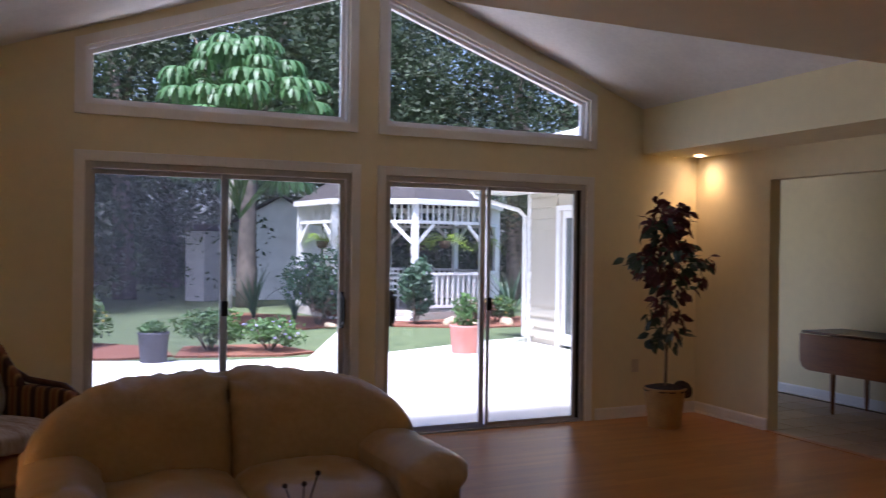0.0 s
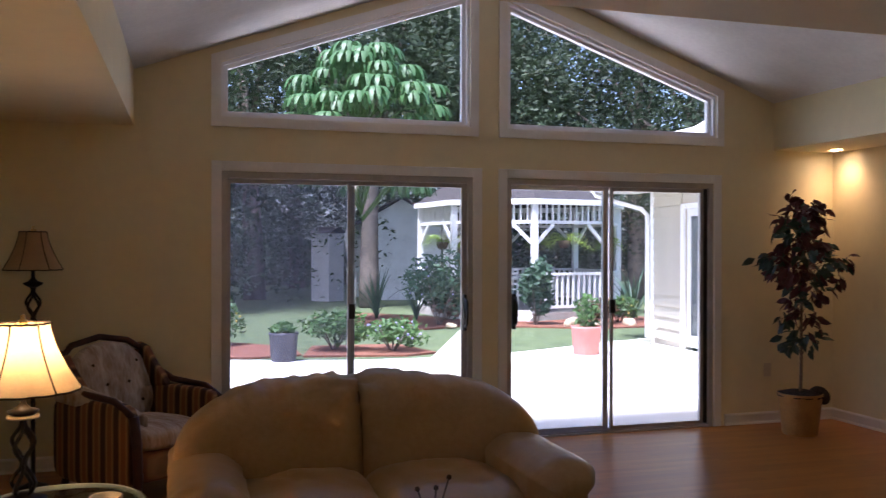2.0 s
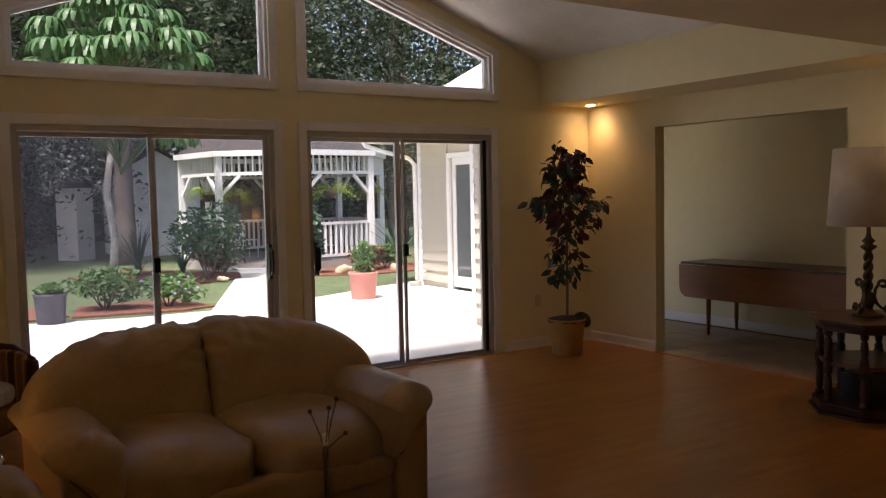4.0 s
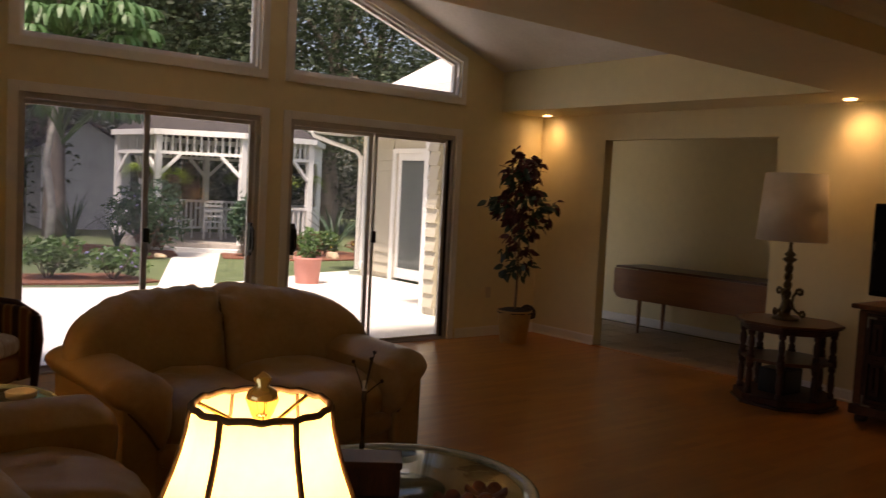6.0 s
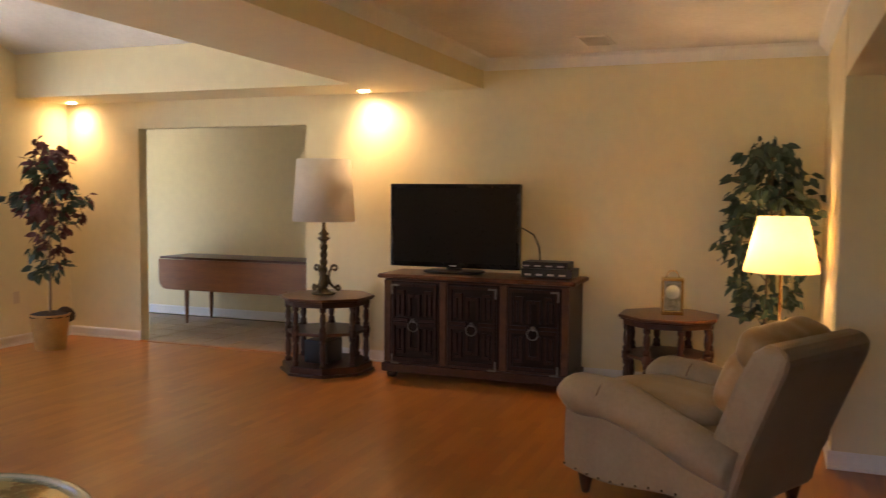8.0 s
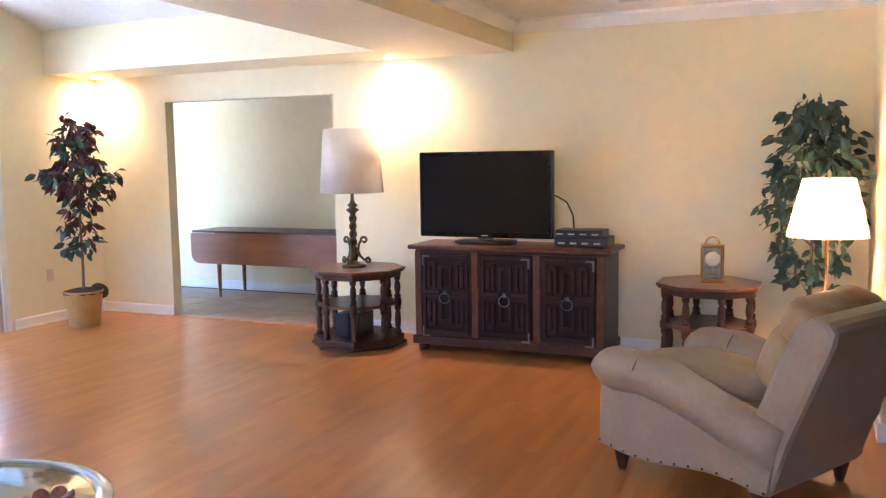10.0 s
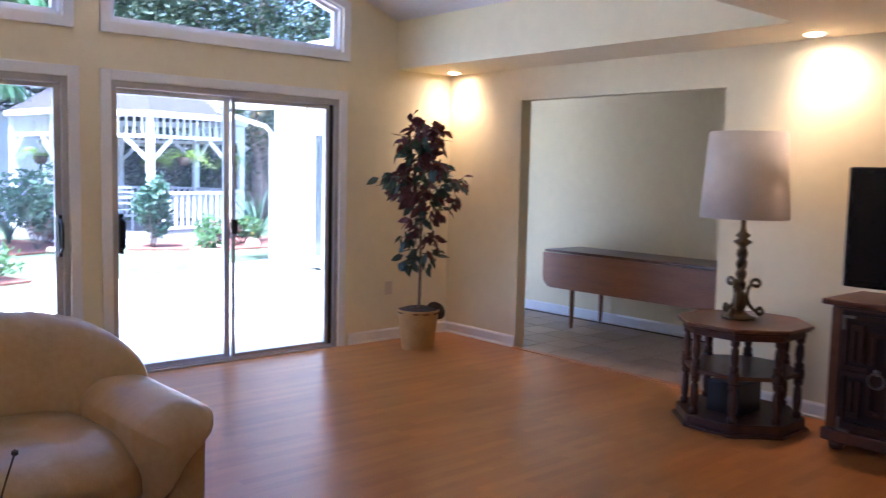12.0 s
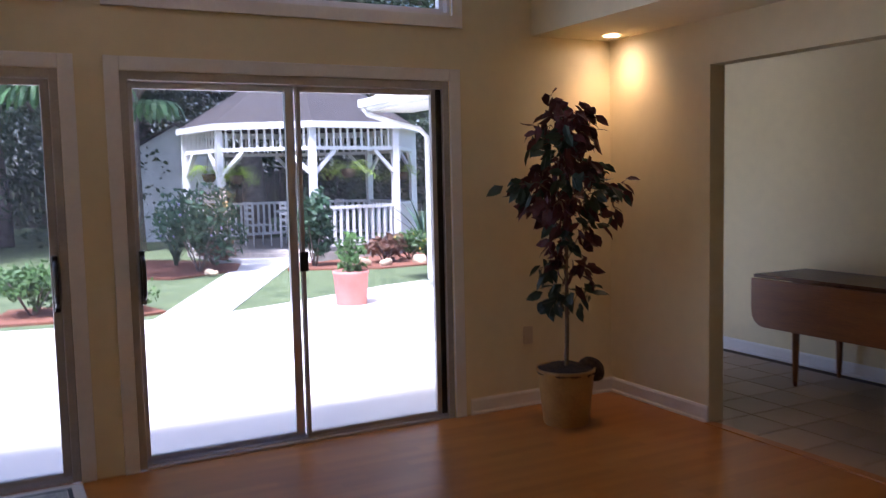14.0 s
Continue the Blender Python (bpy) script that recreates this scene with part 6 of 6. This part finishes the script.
for i in range(14):
    z = 0.02 + i * 0.18
    for y0, y1 in ((WY0, DY0 - 0.08), (DY1 + 0.08, WY1 - 0.09)):
        siding_strip(y0, y1, z, WX, s)
bm = B()
box(bm, WX - 0.015, WX + 0.019, WY1 - 0.09, WY1 + 0.012, G, 2.54)
part("corner_board", bm, M_WHITE, s)
bm = B()
for y0, y1, z0, z1 in ((DY0 - 0.08, DY0, G, 2.2), (DY1, DY1 + 0.08, G, 2.2), (DY0, DY1, 2.12, 2.2)):
    box(bm, WX - 0.02, WX + 0.019, y0, y1, z0, z1)
part("door_casing", bm, M_WHITE, s)
bm = B()
for y0, y1, z0, z1 in ((DY0, DY0 + 0.09, G + 0.06, 2.12), (DY1 - 0.09, DY1, G + 0.06, 2.12), (DY0 + 0.09, DY1 - 0.09, 2.0, 2.12), (DY0 + 0.09, DY1 - 0.09, G + 0.06, 0.14)):
    box(bm, WX + 0.05, WX + 0.09, y0, y1, z0, z1)
dr = part("door", bm, M_WHITE, s, "white glazed door")
bm = B()
box(bm, WX + 0.065, WX + 0.072, DY0 + 0.09, DY1 - 0.09, 0.14, 2.0)
part("door_glass", bm, glass("grey_door_glass", (0.7, 0.72, 0.72)), dr)
bm = B()
box(bm, WX + 0.08, WX + 0.088, DY0 + 0.0905, DY1 - 0.0905, 0.1405, 1.9995)
part("inner_blind", bm, material("grey_blind", (0.62, 0.62, 0.60), 0.8), s, "grey blind behind the door")
bm = B()
prism(bm, [(1.22, 2.50), (4.1, 4.05), (7.0, 2.50), (7.0, 2.60), (4.1, 4.17), (1.22, 2.60)], 2.45, 7.15, "y")
part("roof", bm, M_ROOF, s, "pale shingle roof")
bm = B()
box(bm, 1.17, 1.219, 2.45, 7.18, 2.46, 2.63, 0.004)
box(bm, 1.12, 1.169, 2.45, 7.18, 2.50, 2.62, 0.01)
part("fascia", bm, M_WHITE, s)
bm = B()
box(bm, 1.22, WX + 0.02, 2.45, 7.1, 2.44, 2.458)
part("eave_soffit", bm, M_WHITE, s)
bm = B()
tube(bm, [(1.15, 7.0, 2.48), (1.2, 7.0, 2.40), (1.45, 6.75, 2.28), (1.80, 6.52, 2.16), (1.90, 6.49, 2.05), (1.90, 6.49, 0.0)], 0.04, 8)
part("downspout", bm, M_WHITE, s)

s = thing("dining_bay", pose(0, 0, 0), "white lap-sided outer wall of the dining room", "house")
bm = B()
box(bm, -0.03, -0.0005, 0.1405, 0.32, G, 2.62), box(bm, -0.03, -0.0005, 1.72, 2.0, G, 2.62), box(bm, -0.03, -0.0005, 0.32, 1.72, 2.12, 2.62)
part("wall", bm, M_SIDING, s)
for i in range(14):
    siding_strip(1.73, 1.93, 0.02 + i * 0.18, -0.0505, s)
bm = B()
box(bm, -0.055, -0.0305, 1.931, 2.012, G, 2.6)
part("corner_board", bm, M_WHITE, s)
bm = B()
box(bm, -0.55, 1.9, 0.1405, 2.449, 2.63, 2.75)
part("eave", bm, M_WHITE, s)
bm = B()
box(bm, 0.045, 0.052, 0.4, 1.35, 0.0, 2.05)
dg = part("door_glass", bm, M_PANE, s)
dg.visible_shadow = False

# hose reel and fittings at the wing's foot
s = thing("hose_tap", pose(1.80, 6.2, G + 0.0205), "small white garden hose fitting at the wall foot", "hose fitting")
bm = B()
tube(bm, [(0, 0, 0), (0, 0, 0.22), (0.05, 0, 0.26), (0.11, 0, 0.26)], 0.022, 8)
part("pipe", bm, M_WHITE, s)
bm = B()
tube(bm, [(-0.12 + 0.1 * math.cos(a * 0.5), 0.1 * math.sin(a * 0.5), 0.02 + 0.012 * a / 6) for a in range(40)], 0.014, 6)
part("hose_coil", bm, material("pale_green_hose", (0.45, 0.48, 0.40), 0.5), s)

# ---- garden shed and fence ----
s = thing("garden_shed", pose(-0.50, 19.0, G, 0, 0, -6), "pale grey garden shed with low gable roof and window", "shed")
bm = B()
box(bm, 0, 2.4, 0, 3.0, 0, 2.35)
prism(bm, [(0, 2.35), (2.4, 2.35), (1.2, 3.05)], 0.0, 3.0, "y")
part("wall", bm, material("pale_grey_siding", (0.78, 0.78, 0.76), 0.7, vary=0.12, scale=2.5), s)
for i in range(11):
    bm = B()
    box(bm, 0.02, 2.38, -0.014, -0.0005, 0.1 + i * 0.2, 0.285 + i * 0.2)
    part("siding_board", bm, bpy.data.materials["pale_grey_siding"], s)
for k in (0, 1):
    bm = B()
    o = [(-0.25, 2.215), (1.2, 3.06), (1.2, 3.14), (-0.25, 2.295)] if k == 0 else [(1.2, 3.06), (2.65, 2.215), (2.65, 2.295), (1.2, 3.14)]
    prism(bm, o, -0.25, 3.25, "y")
    part("roof_panel", bm, M_SHINGLE, s)
s = thing("storage_shed", pose(-1.55, 19.0, G, 0, 0, 40), "small beige storage shed between the trees", "shed")
bm = B()
box(bm, -0.34, 0.34, -0.34, 0.34, 0, 2.0, 0.01)
part("wall", bm, material("beige_shed_paint", (0.66, 0.62, 0.58), 0.8, vary=0.1, scale=3), s)
bm = B()
prism(bm, [(-0.42, 2.01), (0.42, 2.01), (0.0, 2.2)], -0.42, 0.42, "y")
part("roof", bm, M_SHINGLE, s)
M_FENCE = material("dark_weathered_fence", (0.085, 0.075, 0.062), 0.9, vary=0.25, scale=3, bump=0.4)
s = thing("garden_fence", pose(0, 29.5, G), "dark weathered board fence along the back of the yard", "fence")
bm = B()
for z in (0.4, 1.5):
    box(bm, -30, 30, 0.03, 0.08, z, z + 0.09)
part("rail", bm, M_FENCE, s)
bm = B()
box(bm, -0.098, 0.098, -0.012, 0.012, 0, 1.9)
proto = part("board", bm, M_FENCE, s)
proto.location = (-19.8, 0, 0)
for i in range(1, 190):
    o = proto.copy()
    scene.collection.objects.link(o)
    o.location = (-19.8 + i * 0.208, 0.012 * math.sin(i * 2.3), 0.03 * math.sin(i * 1.7))
s = thing("hedge", pose(0, 30.5, G), "dense dark hedge behind the fence", "hedge")
bm = B()
rng = random.Random(4)
for k in range(26):
    leaf_cloud(bm, (-30 + k * 2.5, rng.uniform(0.5, 2.5), rng.uniform(1.2, 3.6)), (2.6, 1.2, 2.4), 520, 0.17, rng, 0.5)
part("foliage", bm, M_DEEP, s)

# ---- floor planks and tiles ----
PW, PL = 0.192, 1.28


def plank(bm, a, b, c, d, groove=0.0002):
    """A square-edged board with a hairline joint to its neighbours."""
    lo = [bm.verts.new((x, y, -0.0055)) for x, y in ((a + groove, c + groove), (b - groove, c + groove), (b - groove, d - groove), (a + groove, d - groove))]
    hi = [bm.verts.new((x, y, 0)) for x, y in ((a + groove, c + groove), (b - groove, c + groove), (b - groove, d - groove), (a + groove, d - groove))]
    bm.faces.new(hi)
    for k in range(4):
        bm.faces.new((lo[k], lo[(k + 1) % 4], hi[(k + 1) % 4], hi[k]))


bm = B()
plank(bm, -PL / 2, PL / 2, -PW / 2, PW / 2)
plank_mesh = bpy.data.meshes.new("plank")
bm.to_mesh(plank_mesh), bm.free()
plank_mesh.materials.append(M_OAK)
near, rest = [], []
rows_n = int(-FAR_S / PW)
for r in range(rows_n):
    y = -PW / 2 - r * PW
    shift = (r * 0.437) % 1.0 * PL
    x = -shift + PL / 2
    while x > FAR_W - PL / 2:
        a, b = max(FAR_W, x - PL / 2), min(0.0, x + PL / 2)
        if b - a > 0.03:
            whole = b - a > PL - 0.01
            (near if whole and y > -5.9 and -5.6 < x < -0.3 and len(near) < 240 else rest).append((a, b, y))
        x -= PL
for a, b, y in near:
    o = new("plank", plank_mesh)
    o.parent = floor
    o.location = ((a + b) / 2, y, 0)
bm = B()
for a, b, y in rest:
    plank(bm, a, b, y - PW / 2, y + PW / 2)
tagged(part("plank_field", bm, M_OAK, floor), kind="stuff")
TS = 0.31
bm = B()
box(bm, -TS / 2 + 0.005, TS / 2 - 0.005, -TS / 2 + 0.005, TS / 2 - 0.005, -0.0065, 0.0)
tile_mesh = bpy.data.meshes.new("tile")
bm.to_mesh(tile_mesh), bm.free()
tile_mesh.materials.append(M_TILE)
for i in range(5):
    for j in range(25):
        o = new("tile", tile_mesh)
        o.parent = dining_floor
        o.location = (0.035 + TS * (i + 0.5), 1.88 - TS * (j + 0.5), 0)
